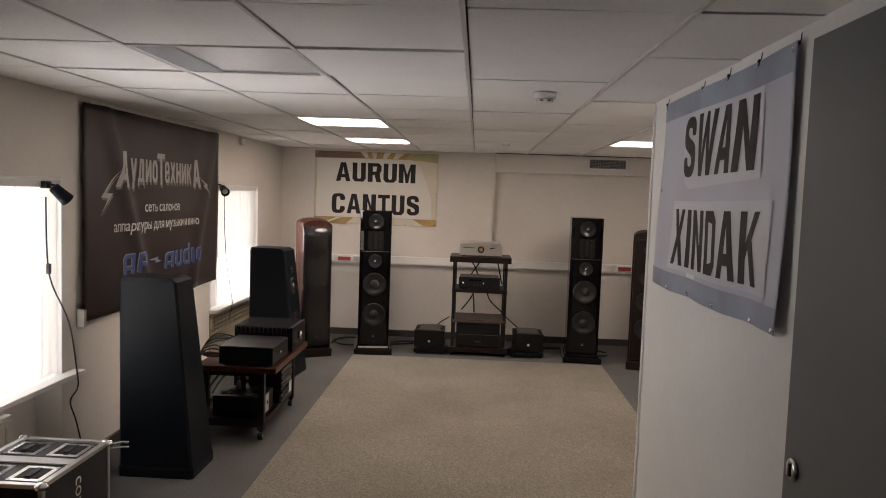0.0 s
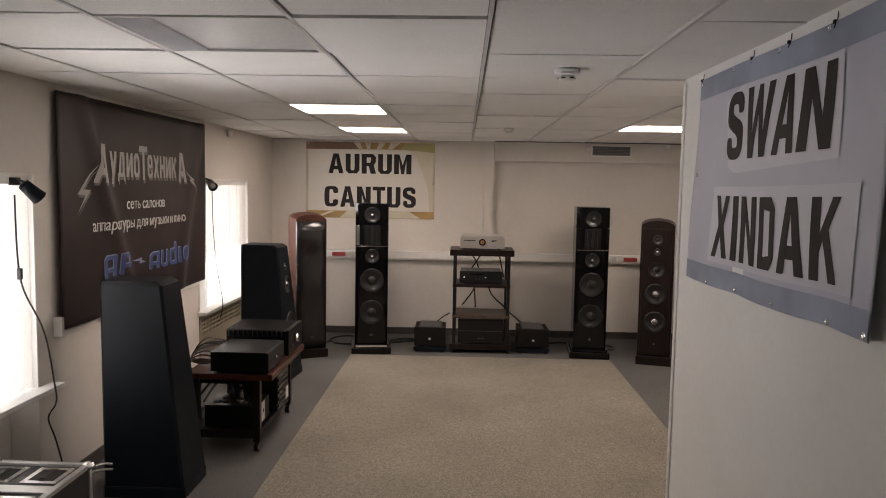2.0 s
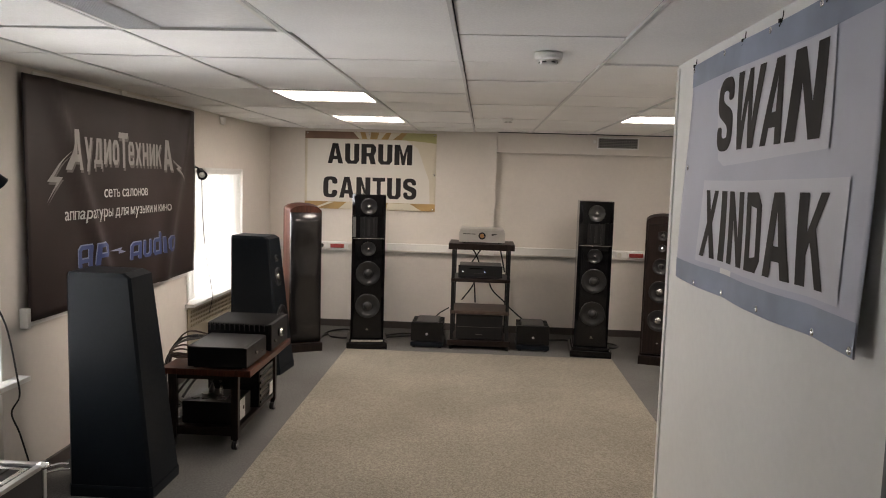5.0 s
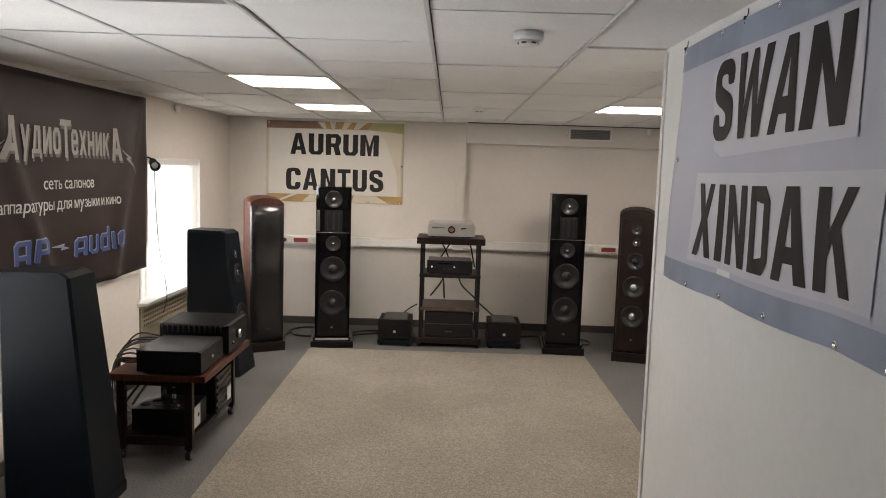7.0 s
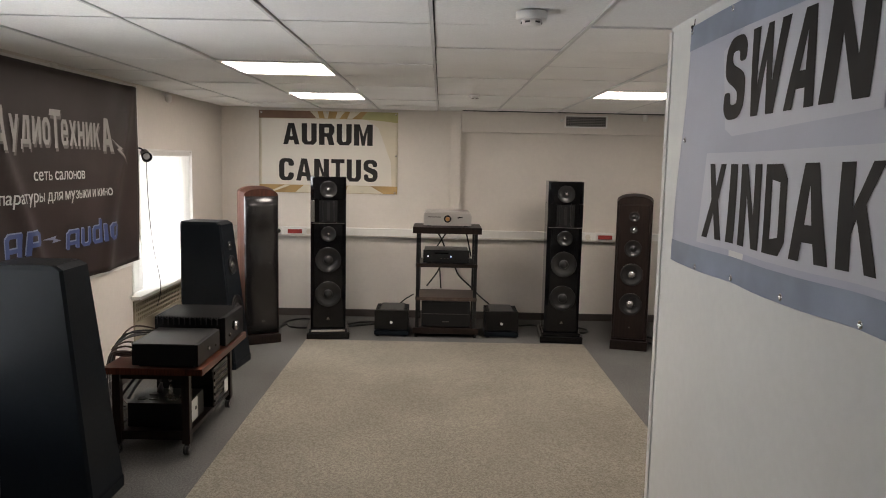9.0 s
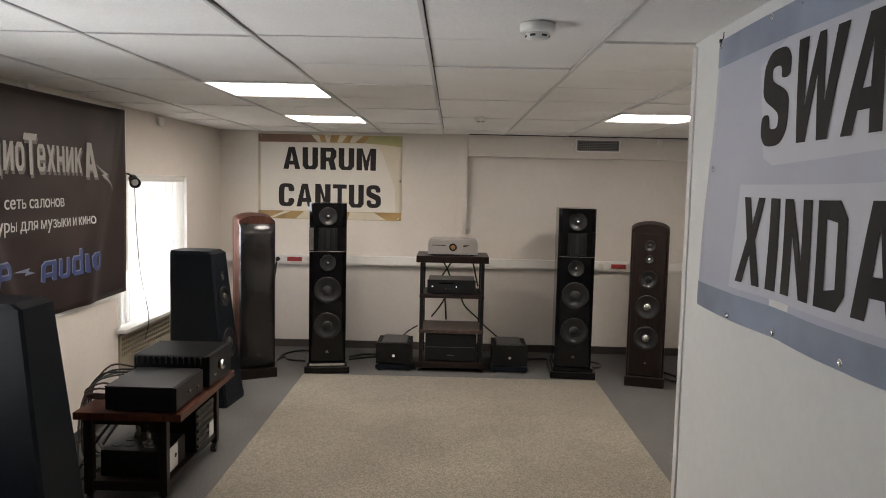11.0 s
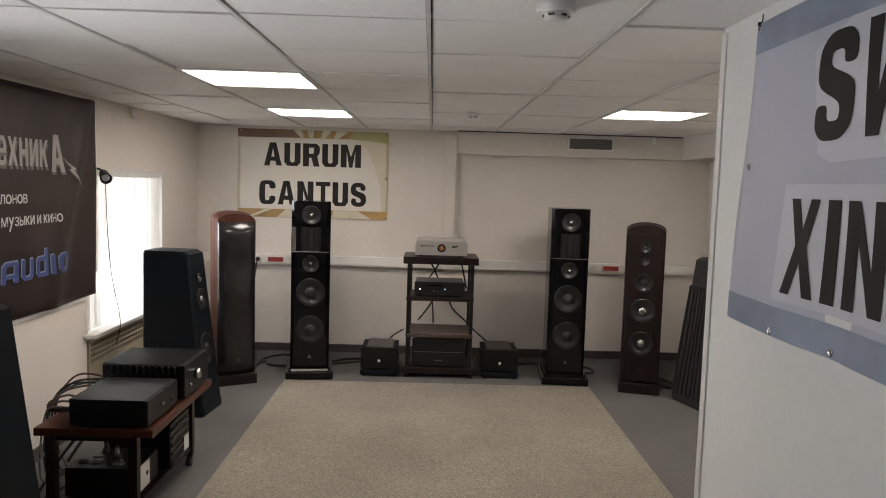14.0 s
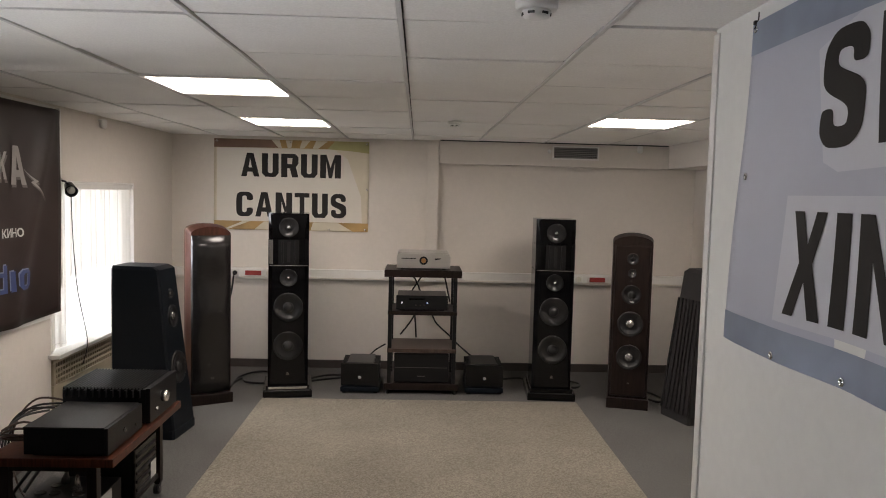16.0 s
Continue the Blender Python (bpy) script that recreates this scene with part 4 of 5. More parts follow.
cable([(-0.18, 7.7, 0.30), (-0.26, 7.7, 0.25), (-0.32, 7.64, 0.2)], 0.006, RUBBER, "black cable from the rack to the amplifier")

t = thing("mains_plug", -1.49, 8.0365, 0.828, 0, "black plug pushed into the wall socket", "plug")
part("body", lathe(bm_new(), [(0.018, -0.004), (0.02, 0.012), (0.012, 0.03)], FRONT, 16), RUBBER, t)

# ---- flight case and pine box by the window ----
t = thing("flight_case", -1.745, 3.135, 0, 0, "black flight case with aluminium edges and recessed dishes", "flight case")
part("body", one(-0.195, 0.195, -0.255, 0.255, 0.03, 0.385, 0.002), CASE_PLY, t)
for x in (-0.2, 0.175):
    part("edge", one(x, x + 0.025, -0.24, 0.24, 0.378, 0.396, 0.003), ALU, t)
for y in (-0.262, 0.236):
    part("edge", one(-0.174, 0.174, y, y + 0.026, 0.378, 0.396, 0.003), ALU, t)
part("centre_band", one(-0.174, 0.174, -0.03, 0.03, 0.3855, 0.392, 0.001), ALU, t, "pale aluminium band")
for x in (-0.2, 0.18):
    for y in (-0.26, 0.24):
        part("upright", one(x, x + 0.02, y, y + 0.02, 0.03, 0.377, 0.003), ALU, t)
for x in (-0.19, 0.19):
    for y in (-0.25, 0.25):
        part("ball_corner", lathe(bm_new(), [(0.028, 0.0), (0.027, 0.012), (0.018, 0.022), (0.005, 0.026)], Matrix.Translation((x, y, 0.378)), 16), CHROME, t, "steel ball corner")
for x in (-0.095, 0.09):
    for y in (-0.135, 0.135):
        d = part("dish", one(x - 0.07, x + 0.07, y - 0.075, y + 0.075, 0.3856, 0.390, 0.0015), CHROME, t, "pressed steel dish")
        # flat black plate on the dish: the recess's shade is only colour
        part("dish_recess_shade", one(x - 0.048, x + 0.048, y - 0.052, y + 0.052, 0.3903, 0.3912), INK, d)
        part("dish_handle", one(x - 0.012, x + 0.012, y - 0.045, y + 0.045, 0.3915, 0.397, 0.002), RUBBER, d)
        for sx in (-1, 1):
            for sy in (-1, 1):
                part("rivet", lathe(bm_new(), [(0.006, 0), (0.004, 0.003)], Matrix.Translation((x + sx * 0.06, y + sy * 0.064, 0.3902)), 10), ALU, d)
for x in (-0.16, 0.16):
    for y in (-0.22, 0.22):
        part("foot", one(x - 0.02, x + 0.02, y - 0.02, y + 0.02, 0.0, 0.0298), RUBBER, t)
hook = bm_new()
tube(hook, [(0.19, 0.265, 0.37), (0.23, 0.30, 0.375), (0.26, 0.31, 0.372)], 0.006, 6)
tube(hook, [(0.19, 0.27, 0.35), (0.23, 0.30, 0.352), (0.26, 0.312, 0.35)], 0.006, 6)
part("latch", hook, CHROME, t)


def text(body, size, material, parent, m, label="", width=None, name="lettering"):
    """Flat lettering as a mesh; m carries it from the text plane to its place in plan units."""
    cu = bpy.data.curves.new(name, "FONT")
    cu.body, cu.size, cu.extrude = body, size * 40, 0.024
    cu.align_x = "LEFT"
    tmp = new(name + "_tmp", cu)
    bpy.context.view_layer.update()
    me = bpy.data.meshes.new_from_object(tmp.evaluated_get(bpy.context.evaluated_depsgraph_get()))
    bpy.data.objects.remove(tmp)
    me.transform(Matrix.Scale(1 / 40, 4))
    xs = [v.co.x for v in me.vertices] or [0, 1]
    k = width / (max(xs) - min(xs)) if width else 1
    me.transform(Matrix.Translation((-min(xs) * k, 0, 0)) @ Matrix.Diagonal((k, 1, 1, 1)))
    me.transform(Matrix.Scale(U, 4) @ m)
    me.materials.append(material)
    ob = new(name, me)
    ob.parent = parent
    return tagged(ob, label=label)


text("con", 0.09, PAPER, t, Matrix.Translation((0.1965, -0.02, 0.33)) @ Matrix(((0, 0, 1, 0), (0, 1, 0, 0), (-1, 0, 0, 0), (0, 0, 0, 1))), "white printed letters", name="printed_letters")

t = thing("wooden_box", -1.72, 2.68, 0, 0, "raw pine box standing beside the flight case", "box")
for x in (-0.15, 0.13):
    part("side", one(x, x + 0.02, -0.15, 0.15, 0.0, 0.34, 0.002), PINE, t)
for y in (-0.15, 0.13):
    part("end", one(-0.1295, 0.1295, y, y + 0.02, 0.0, 0.34, 0.002), PINE, t)
part("lid", one(-0.152, 0.152, -0.152, 0.152, 0.3405, 0.355, 0.002), PINE, t)


# ---- banners ----
def cloth(u0, u1, z0, z1, wave, nu=40, nz=24):
    """A hanging sheet over (u, z), with its outward bulge from wave(u, z) in 0..1."""
    bm = bm_new()
    rows = []
    for j in range(nz + 1):
        for_row = []
        for i in range(nu + 1):
            a, b = i / nu, j / nz
            for_row.append(bm.verts.new((u0 + (u1 - u0) * a, -wave(a, b), z0 + (z1 - z0) * b)))
        rows.append(for_row)
    for r0, r1 in zip(rows, rows[1:]):
        for i in range(nu):
            bm.faces.new((r0[i], r0[i + 1], r1[i + 1], r1[i])).smooth = True
    ext = bmesh.ops.extrude_face_region(bm, geom=bm.faces[:])
    bmesh.ops.translate(bm, vec=(0, 0.0015, 0), verts=[g for g in ext["geom"] if isinstance(g, bmesh.types.BMVert)])
    bmesh.ops.recalc_face_normals(bm, faces=bm.faces[:])
    return bm


def on_cloth(outline, span, wave, lift, holes=()):
    """A printed patch following the sheet: outline of (u, z), filled and laid lift in front."""
    u0, u1, z0, z1 = span
    bm = bm_new()
    es = []
    for loop in (outline, *holes):
        vs = [bm.verts.new((x, 0, z)) for x, z in loop]
        es += [bm.edges.new((vs[i], vs[(i + 1) % len(vs)])) for i in range(len(vs))]
    bmesh.ops.triangle_fill(bm, use_beauty=True, use_dissolve=False, edges=es)
    for k in range(6):
        long_edges = [e for e in bm.edges if e.calc_length() > 0.032]
        if not long_edges:
            break
        bmesh.ops.subdivide_edges(bm, edges=long_edges, cuts=1)
        bmesh.ops.triangulate(bm, faces=[f for f in bm.faces if len(f.verts) > 3])
    for v in bm.verts:
        v.co.y = -wave((v.co.x - u0) / (u1 - u0), (v.co.z - z0) / (z1 - z0)) - lift
    bm.normal_update()
    for f in bm.faces:
        if f.normal.y > 0:
            f.normal_flip()
        f.smooth = True
    return bm


def quad(u0, u1, z0, z1):
    return [(u0, z0), (u1, z0), (u1, z1), (u0, z1)]


def eyelets(t, pts, wave, span):
    u0, u1, z0, z1 = span
    for x, z in pts:
        y = -wave((x - u0) / (u1 - u0), (z - z0) / (z1 - z0)) - 0.001
        part("eyelet", lathe(bm_new(), [(0.009, 0), (0.009, 0.002), (0.005, 0.003), (0.004, 0.0005)], front(x, y, z), 14), CHROME, t, "metal eyelet")


PLAIN = {
    "thin_ladder": ([(0, 0), (0.2, 0), (0.2, 0.42), (0.8, 0.42), (0.8, 0), (1, 0), (1, 1), (0.8, 1), (0.8, 0.58), (0.2, 0.58), (0.2, 1), (0, 1)], []),
    "soft": ([(0, 0), (0.75, 0), (1, 0.15), (1, 0.47), (0.75, 0.62), (0.22, 0.62), (0.22, 1), (0, 1)], [[(0.22, 0.15), (0.68, 0.15), (0.78, 0.24), (0.78, 0.38), (0.68, 0.47), (0.22, 0.47)]]),
    "fork": ([(0, 1), (0.3, 1), (0.52, 0.45), (0.7, 1), (1, 1), (0.55, -0.3), (0.22, -0.3), (0.37, 0.1)], []),
    "table": ([(0, -0.18), (0.16, -0.18), (0.16, 0), (0.84, 0), (0.84, -0.18), (1, -0.18), (1, 0.16), (0.9, 0.16), (0.9, 1), (0.28, 1), (0.12, 0.16), (0, 0.16)], [[(0.36, 0.16), (0.62, 0.16), (0.62, 0.84), (0.48, 0.84)]]),
    "gate_back": ([(0, 0), (0.3, 0), (0.7, 0.6), (0.7, 0), (1, 0), (1, 1), (0.7, 1), (0.3, 0.4), (0.3, 1), (0, 1)], []),
    "oval": ([(0.25, 0), (0.75, 0), (1, 0.2), (1, 0.8), (0.75, 1), (0.25, 1), (0, 0.8), (0, 0.2)], [[(0.38, 0.18), (0.62, 0.18), (0.7, 0.28), (0.7, 0.72), (0.62, 0.82), (0.38, 0.82), (0.3, 0.72), (0.3, 0.28)]]),
    "curl": ([(0.22, 0), (0.8, 0), (1, 0.15), (1, 0.32), (0.72, 0.32), (0.7, 0.17), (0.3, 0.17), (0.3, 0.42), (1, 0.42), (1, 0.82), (0.8, 1), (0.22, 1), (0, 0.82), (0, 0.18)], [[(0.3, 0.58), (0.7, 0.58), (0.7, 0.84), (0.3, 0.84)]]),
    "ladder": ([(0, 0), (0.3, 0), (0.3, 0.4), (0.7, 0.4), (0.7, 0), (1, 0), (1, 1), (0.7, 1), (0.7, 0.6), (0.3, 0.6), (0.3, 1), (0, 1)], []),
    "tall_tee": ([(0.34, -0.12), (0.66, -0.12), (0.66, 1.1), (1.1, 1.1), (1.25, 1.34), (-0.15, 1.34), (-0.25, 1.1), (0.34, 1.1)], []),
    "flag": ([(0, 0), (0.26, 0), (0.26, 0.34), (0.82, 0.34), (1, 0.48), (1, 0.86), (0.82, 1), (0, 1)], [[(0.26, 0.52), (0.74, 0.52), (0.74, 0.82), (0.26, 0.82)]]),
    "arch": ([(0, 0), (0.24, 0), (0.24, 0.22), (0.74, 0.22), (0.74, 0), (1, 0), (1, 1), (0.22, 1), (0, 0.82)], [[(0.24, 0.4), (0.74, 0.4), (0.74, 0.82), (0.32, 0.82), (0.24, 0.74)]]),
    "stem_ring": ([(0.16, 0), (1, 0), (1, 1.35), (0.74, 1.35), (0.74, 1), (0.16, 1), (0, 0.84), (0, 0.16)], [[(0.28, 0.2), (0.74, 0.2), (0.74, 0.8), (0.28, 0.8)]]),
}


def glyph(kind, u, w, z, h, s=0.3):
    """Plain stroke shapes for printed names: an outer outline and its holes."""
    q = s * w
    if kind == "wedge":
        return [(u, z), (u + w * 0.3, z), (u + w * 0.36, z + h * 0.2), (u + w * 0.64, z + h * 0.2), (u + w * 0.7, z), (u + w, z), (u + w * 0.68, z + h), (u + w * 0.32, z + h)], [[(u + w * 0.41, z + h * 0.38), (u + w * 0.59, z + h * 0.38), (u + w * 0.5, z + h * 0.78)]]
    if kind == "cup":
        return [(u, z + h * 0.16), (u + w * 0.2, z), (u + w * 0.8, z), (u + w, z + h * 0.16), (u + w, z + h), (u + w - q, z + h), (u + w - q, z + h * 0.22), (u + w * 0.58, z + h * 0.16), (u + w * 0.42, z + h * 0.16), (u + q, z + h * 0.22), (u + q, z + h), (u, z + h)], []
    if kind == "slab":
        return [(u, z), (u + q, z), (u + q, z + h * 0.38), (u + w * 0.5, z + h * 0.38), (u + w - q, z), (u + w, z), (u + w * 0.86, z + h * 0.44), (u + w, z + h * 0.6), (u + w, z + h * 0.86), (u + w * 0.8, z + h), (u, z + h)], [[(u + q, z + h * 0.56), (u + w * 0.62, z + h * 0.56), (u + w * 0.66, z + h * 0.82), (u + q, z + h * 0.82)]]
    if kind == "comb":
        return [(u, z), (u + q * 0.8, z), (u + q * 0.8, z + h * 0.7), (u + w * 0.42, z), (u + w * 0.58, z), (u + w - q * 0.8, z + h * 0.7), (u + w - q * 0.8, z), (u + w, z), (u + w, z + h), (u + w * 0.7, z + h), (u + w * 0.5, z + h * 0.45), (u + w * 0.3, z + h), (u, z + h)], []
    if kind == "hook":
        return [(u, z + h * 0.15), (u + w * 0.2, z), (u + w * 0.8, z), (u + w, z + h * 0.15), (u + w, z + h * 0.36), (u + w - q, z + h * 0.36), (u + w * 0.62, z + h * 0.17), (u + w * 0.38, z + h * 0.17), (u + q, z + h * 0.3), (u + q, z + h * 0.72), (u + w * 0.38, z + h * 0.84), (u + w * 0.62, z + h * 0.84), (u + w - q, z + h * 0.66), (u + w, z + h * 0.66), (u + w, z + h * 0.86), (u + w * 0.8, z + h), (u + w * 0.2, z + h), (u, z + h * 0.86)], []
    if kind == "cross":
        return [(u, z), (u + w * 0.3, z), (u + w * 0.5, z + h * 0.34), (u + w * 0.7, z), (u + w, z), (u + w * 0.68, z + h * 0.52), (u + w * 0.97, z + h), (u + w * 0.68, z + h), (u + w * 0.5, z + h * 0.7), (u + w * 0.32, z + h), (u + w * 0.03, z + h), (u + w * 0.32, z + h * 0.52)], []
    if kind == "gate":
        return [(u, z), (u + q, z), (u + q, z + h * 0.62), (u + w - q, z), (u + w, z), (u + w, z + h), (u + w - q, z + h), (u + w - q, z + h * 0.4), (u + q, z + h), (u, z + h)], []
    if kind == "tee":
        return [(u + w * 0.34, z), (u + w * 0.66, z), (u + w * 0.66, z + h * 0.82), (u + w, z + h * 0.82), (u + w, z + h), (u, z + h), (u, z + h * 0.82), (u + w * 0.34, z + h * 0.82)], []
    if kind == "bolt":
        return [(u + w * 0.05, z + h * 0.12), (u + w * 0.25, z), (u + w * 0.75, z), (u + w, z + h * 0.14), (u + w, z + h * 0.46), (u + w * 0.85, z + h * 0.56), (u + w * 0.34, z + h * 0.68), (u + w * 0.34, z + h * 0.82), (u + w * 0.64, z + h * 0.82), (u + w * 0.66, z + h * 0.68), (u + w * 0.97, z + h * 0.68), (u + w * 0.95, z + h * 0.88), (u + w * 0.75, z + h), (u + w * 0.25, z + h), (u + w * 0.02, z + h * 0.86), (u + w * 0.02, z + h * 0.58), (u + w * 0.15, z + h * 0.48), (u + w * 0.66, z + h * 0.34), (u + w * 0.66, z + h * 0.18), (u + w * 0.36, z + h * 0.18), (u + w * 0.34, z + h * 0.34), (u + w * 0.05, z + h * 0.34)], []
    if kind == "ring":
        return [(u, z), (u + w * 0.75, z), (u + w, z + h * 0.16), (u + w, z + h * 0.84), (u + w * 0.75, z + h), (u, z + h)], [[(u + q, z + h * 0.17), (u + w - q, z + h * 0.2), (u + w - q, z + h * 0.8), (u + q, z + h * 0.83)]]
    if kind == "arrow":
        return [(u, z), (u + q, z), (u + q, z + h * 0.34), (u + w * 0.42, z + h * 0.48), (u + w * 0.68, z), (u + w, z), (u + w * 0.62, z + h * 0.62), (u + w, z + h), (u + w * 0.7, z + h), (u + q, z + h * 0.58), (u + q, z + h), (u, z + h)], []
    if kind == "fan":
        return [(u + w * 0.16, z), (u + w * 0.38, z), (u + w * 0.5, z + h * 0.6), (u + w * 0.62, z), (u + w * 0.84, z), (u + w, z + h), (u + w * 0.78, z + h), (u + w * 0.71, z + h * 0.35), (u + w * 0.57, z + h), (u + w * 0.43, z + h), (u + w * 0.29, z + h * 0.35), (u + w * 0.22, z + h), (u, z + h)], []
    if kind in PLAIN:
        return tuple([[(u + w * a, z + h * b) for a, b in loop] for loop in side] if n else [(u + w * a, z + h * b) for a, b in side] for n, side in enumerate(PLAIN[kind]))
    return quad(u, u + w, z, z + h), []


def softened(loop):
    """Cuts the corners of an outline twice, for rounded shapes."""
    for k in (0.2, 0.25):
        loop = [p for (ax, az), (bx, bz) in zip(loop, loop[1:] + loop[:1]) for p in ((ax + (bx - ax) * k, az + (bz - az) * k), (bx + (ax - bx) * k, bz + (az - bz) * k))]
    return loop


def shapes(t, rows, u0, u1, z, h, span, wave, material, name, gap=0.16, tilt=0.0, s=0.3, lift=0.004):
    """A row of plain printed shapes filling u0..u1; rows holds (kind, relative width)."""
    unit = (u1 - u0) / (sum(w for _, w in rows) + gap * (len(rows) - 1))
    u = u0
    for kind, w in rows:
        outline, holes = glyph(kind, u, w * unit, z, h, s)
        outline = softened(outline) if kind in ("bolt", "hook") else outline
        lean = [[(x + tilt * (zz - z), zz) for x, zz in loop] for loop in (outline, *holes)]
        part(name, on_cloth(lean[0], span, wave, lift, lean[1:]), material, t)
        u += (w + gap) * unit


# yellow banner on the far wall
def wave_a(a, b):
    return 0.010 + 0.004 * math.sin(a * 9 + b * 2) * (1 - b) + 0.003 * math.sin(b * 8 + a * 4)


SA = (-1.685, -0.365, 1.195, 1.97)
t = thing("wall_banner", 0, YB, 0, 0, "cream and gold vinyl banner with dark lettering on the far wall", "banner")
part("sheet", cloth(*SA, wave_a), VINYL_CREAM, t)
part("print_band", on_cloth([(-1.683, 1.895), (-1.12, 1.9), (-1.17, 1.968), (-1.683, 1.968)], SA, wave_a, 0.002), VINYL_BROWN, t, "brown printed edge band")
part("print_band", on_cloth([(-1.12, 1.9), (-0.72, 1.9), (-0.66, 1.968), (-1.17, 1.968)], SA, wave_a, 0.002), VINYL_GOLD, t, "gold printed edge band")
part("print_band", on_cloth([(-0.72, 1.9), (-0.5, 1.885), (-0.367, 1.87), (-0.367, 1.968), (-0.66, 1.968)], SA, wave_a, 0.002), VINYL_GREEN, t, "olive printed edge band")
for a, b, c, d in ((-1.14, -1.11, -1.2, -1.13), (-1.06, -1.03, -1.08, -1.02), (-0.96, -0.92, -0.94, -0.87), (-0.85, -0.8, -0.82, -0.72)):
    part("print_ray", on_cloth([(a, 1.902), (b, 1.902), (d, 1.966), (c, 1.966)], SA, wave_a, 0.003), VINYL_CREAM, t)
part("print_band", on_cloth([(-1.683, 1.197), (-0.367, 1.197), (-0.367, 1.27), (-1.683, 1.27)], SA, wave_a, 0.002), VINYL_GOLD, t, "gold printed edge band")
for a, b, c, d in ((-1.34, -1.1, -1.26, -0.98), (-0.86, -0.5, -0.84, -0.62), (-1.6, -1.56, -1.44, -1.38)):
    part("print_ray", on_cloth([(a, 1.199), (b, 1.199), (d, 1.268), (c, 1.268)], SA, wave_a, 0.003), VINYL_CREAM, t)
part("white_panel", on_cloth([(-1.66, 1.272), (-0.42, 1.272), (-0.43, 1.5), (-0.55, 1.82), (-0.66, 1.893), (-1.66, 1.89)], SA, wave_a, 0.0028), VINYL_WHITE, t)
shapes(t, (("wedge", 1.0), ("cup", 0.92), ("slab", 0.95), ("cup", 0.92), ("comb", 1.15)), -1.455, -0.605, 1.652, 0.2, SA, wave_a, INK, "printed_shape", 0.14, 0.0, 0.36)
shapes(t, (("hook", 0.95), ("wedge", 1.0), ("gate", 0.95), ("tee", 0.85), ("cup", 0.92), ("bolt", 0.92)), -1.495, -0.555, 1.31, 0.21, SA, wave_a, INK, "printed_shape", 0.14, 0.0, 0.36)
eyelets(t, [(-1.66, 1.95), (-0.385, 1.95), (-0.38, 1.56), (-0.7, 1.212), (-0.39, 1.212), (-1.04, 1.955)], wave_a, SA)


# dark banner between the windows; its u runs along the wall
def wave_b(a, b):
    fold = 0.024 * math.exp(-((a - 0.10 - 0.30 * (1 - b)) / 0.035) ** 2) + 0.02 * math.exp(-((a - 0.95 + 0.22 * (1 - b)) / 0.04) ** 2)
    return 0.03 + fold + 0.006 * math.sin(a * 11 + b * 5) * (1 - b * 0.6)


SB = (-1.01, 1.01, 0.80, 1.965)
t = thing("wall_banner", XL, 5.05, 0, 90, "dark brown vinyl banner with silver and blue print between windows", "banner")
part("sheet", cloth(*SB, wave_b, 60, 30), VINYL_DARK, t)
part("backing_strip", one(-1.03, 0.9, -0.02, -0.002, 0.775, 0.815, 0.003), WHITE, t, "white plastic strip")
part("backing_strip", one(-1.035, -1.012, -0.045, -0.002, 0.775, 0.87, 0.003), WHITE, t, "white plastic strip")
part("backing_strip", one(-0.9, 1.0, -0.012, -0.002, 1.966, 1.985, 0.002), WHITE, t, "white plastic strip")
LOGO = (("fork", 0.8), ("table", 0.85), ("gate_back", 0.8), ("oval", 0.75), ("tall_tee", 0.85), ("curl", 0.75), ("cross", 0.85), ("ladder", 0.8), ("gate_back", 0.8), ("arrow", 0.8))
shapes(t, LOGO, -0.50, 0.45, 1.56, 0.14, SB, wave_b, PRINT_SILVER, "printed_shape", 0.16, 0.0, 0.3, 0.0062)
shapes(t, LOGO, -0.488, 0.462, 1.543, 0.14, SB, wave_b, PRINT_SHADE, "printed_shadow", 0.16, 0.0, 0.3, 0.0045)
for m, du, dz, lift in ((PRINT_SILVER, 0.0, 0.0, 0.0062), (PRINT_SHADE, 0.01, -0.014, 0.0045)):
    shapes(t, (("wedge", 1),), -0.68 + du, -0.54 + du, 1.525 + dz, 0.21, SB, wave_b, m, "printed_shape", 0.16, 0.16, 0.3, lift)
    shapes(t, (("wedge", 1),), 0.49 + du, 0.63 + du, 1.535 + dz, 0.2, SB, wave_b, m, "printed_shape", 0.16, -0.16, 0.3, lift)
    for spike in ([(-0.64, 1.63), (-0.84, 1.465), (-0.755, 1.46), (-0.85, 1.36), (-0.70, 1.487), (-0.78, 1.49)], [(0.6, 1.62), (0.69, 1.56), (0.665, 1.55), (0.82, 1.455), (0.70, 1.545), (0.725, 1.555)]):
        part("printed_spike", on_cloth([(a + du, b + dz) for a, b in spike], SB, wave_b, lift), m, t, "silver printed spike")
LOCAL = Matrix(((1, 0, 0, 0), (0, 0, -1, 0), (0, 1, 0, 0), (0, 0, 0, 1)))


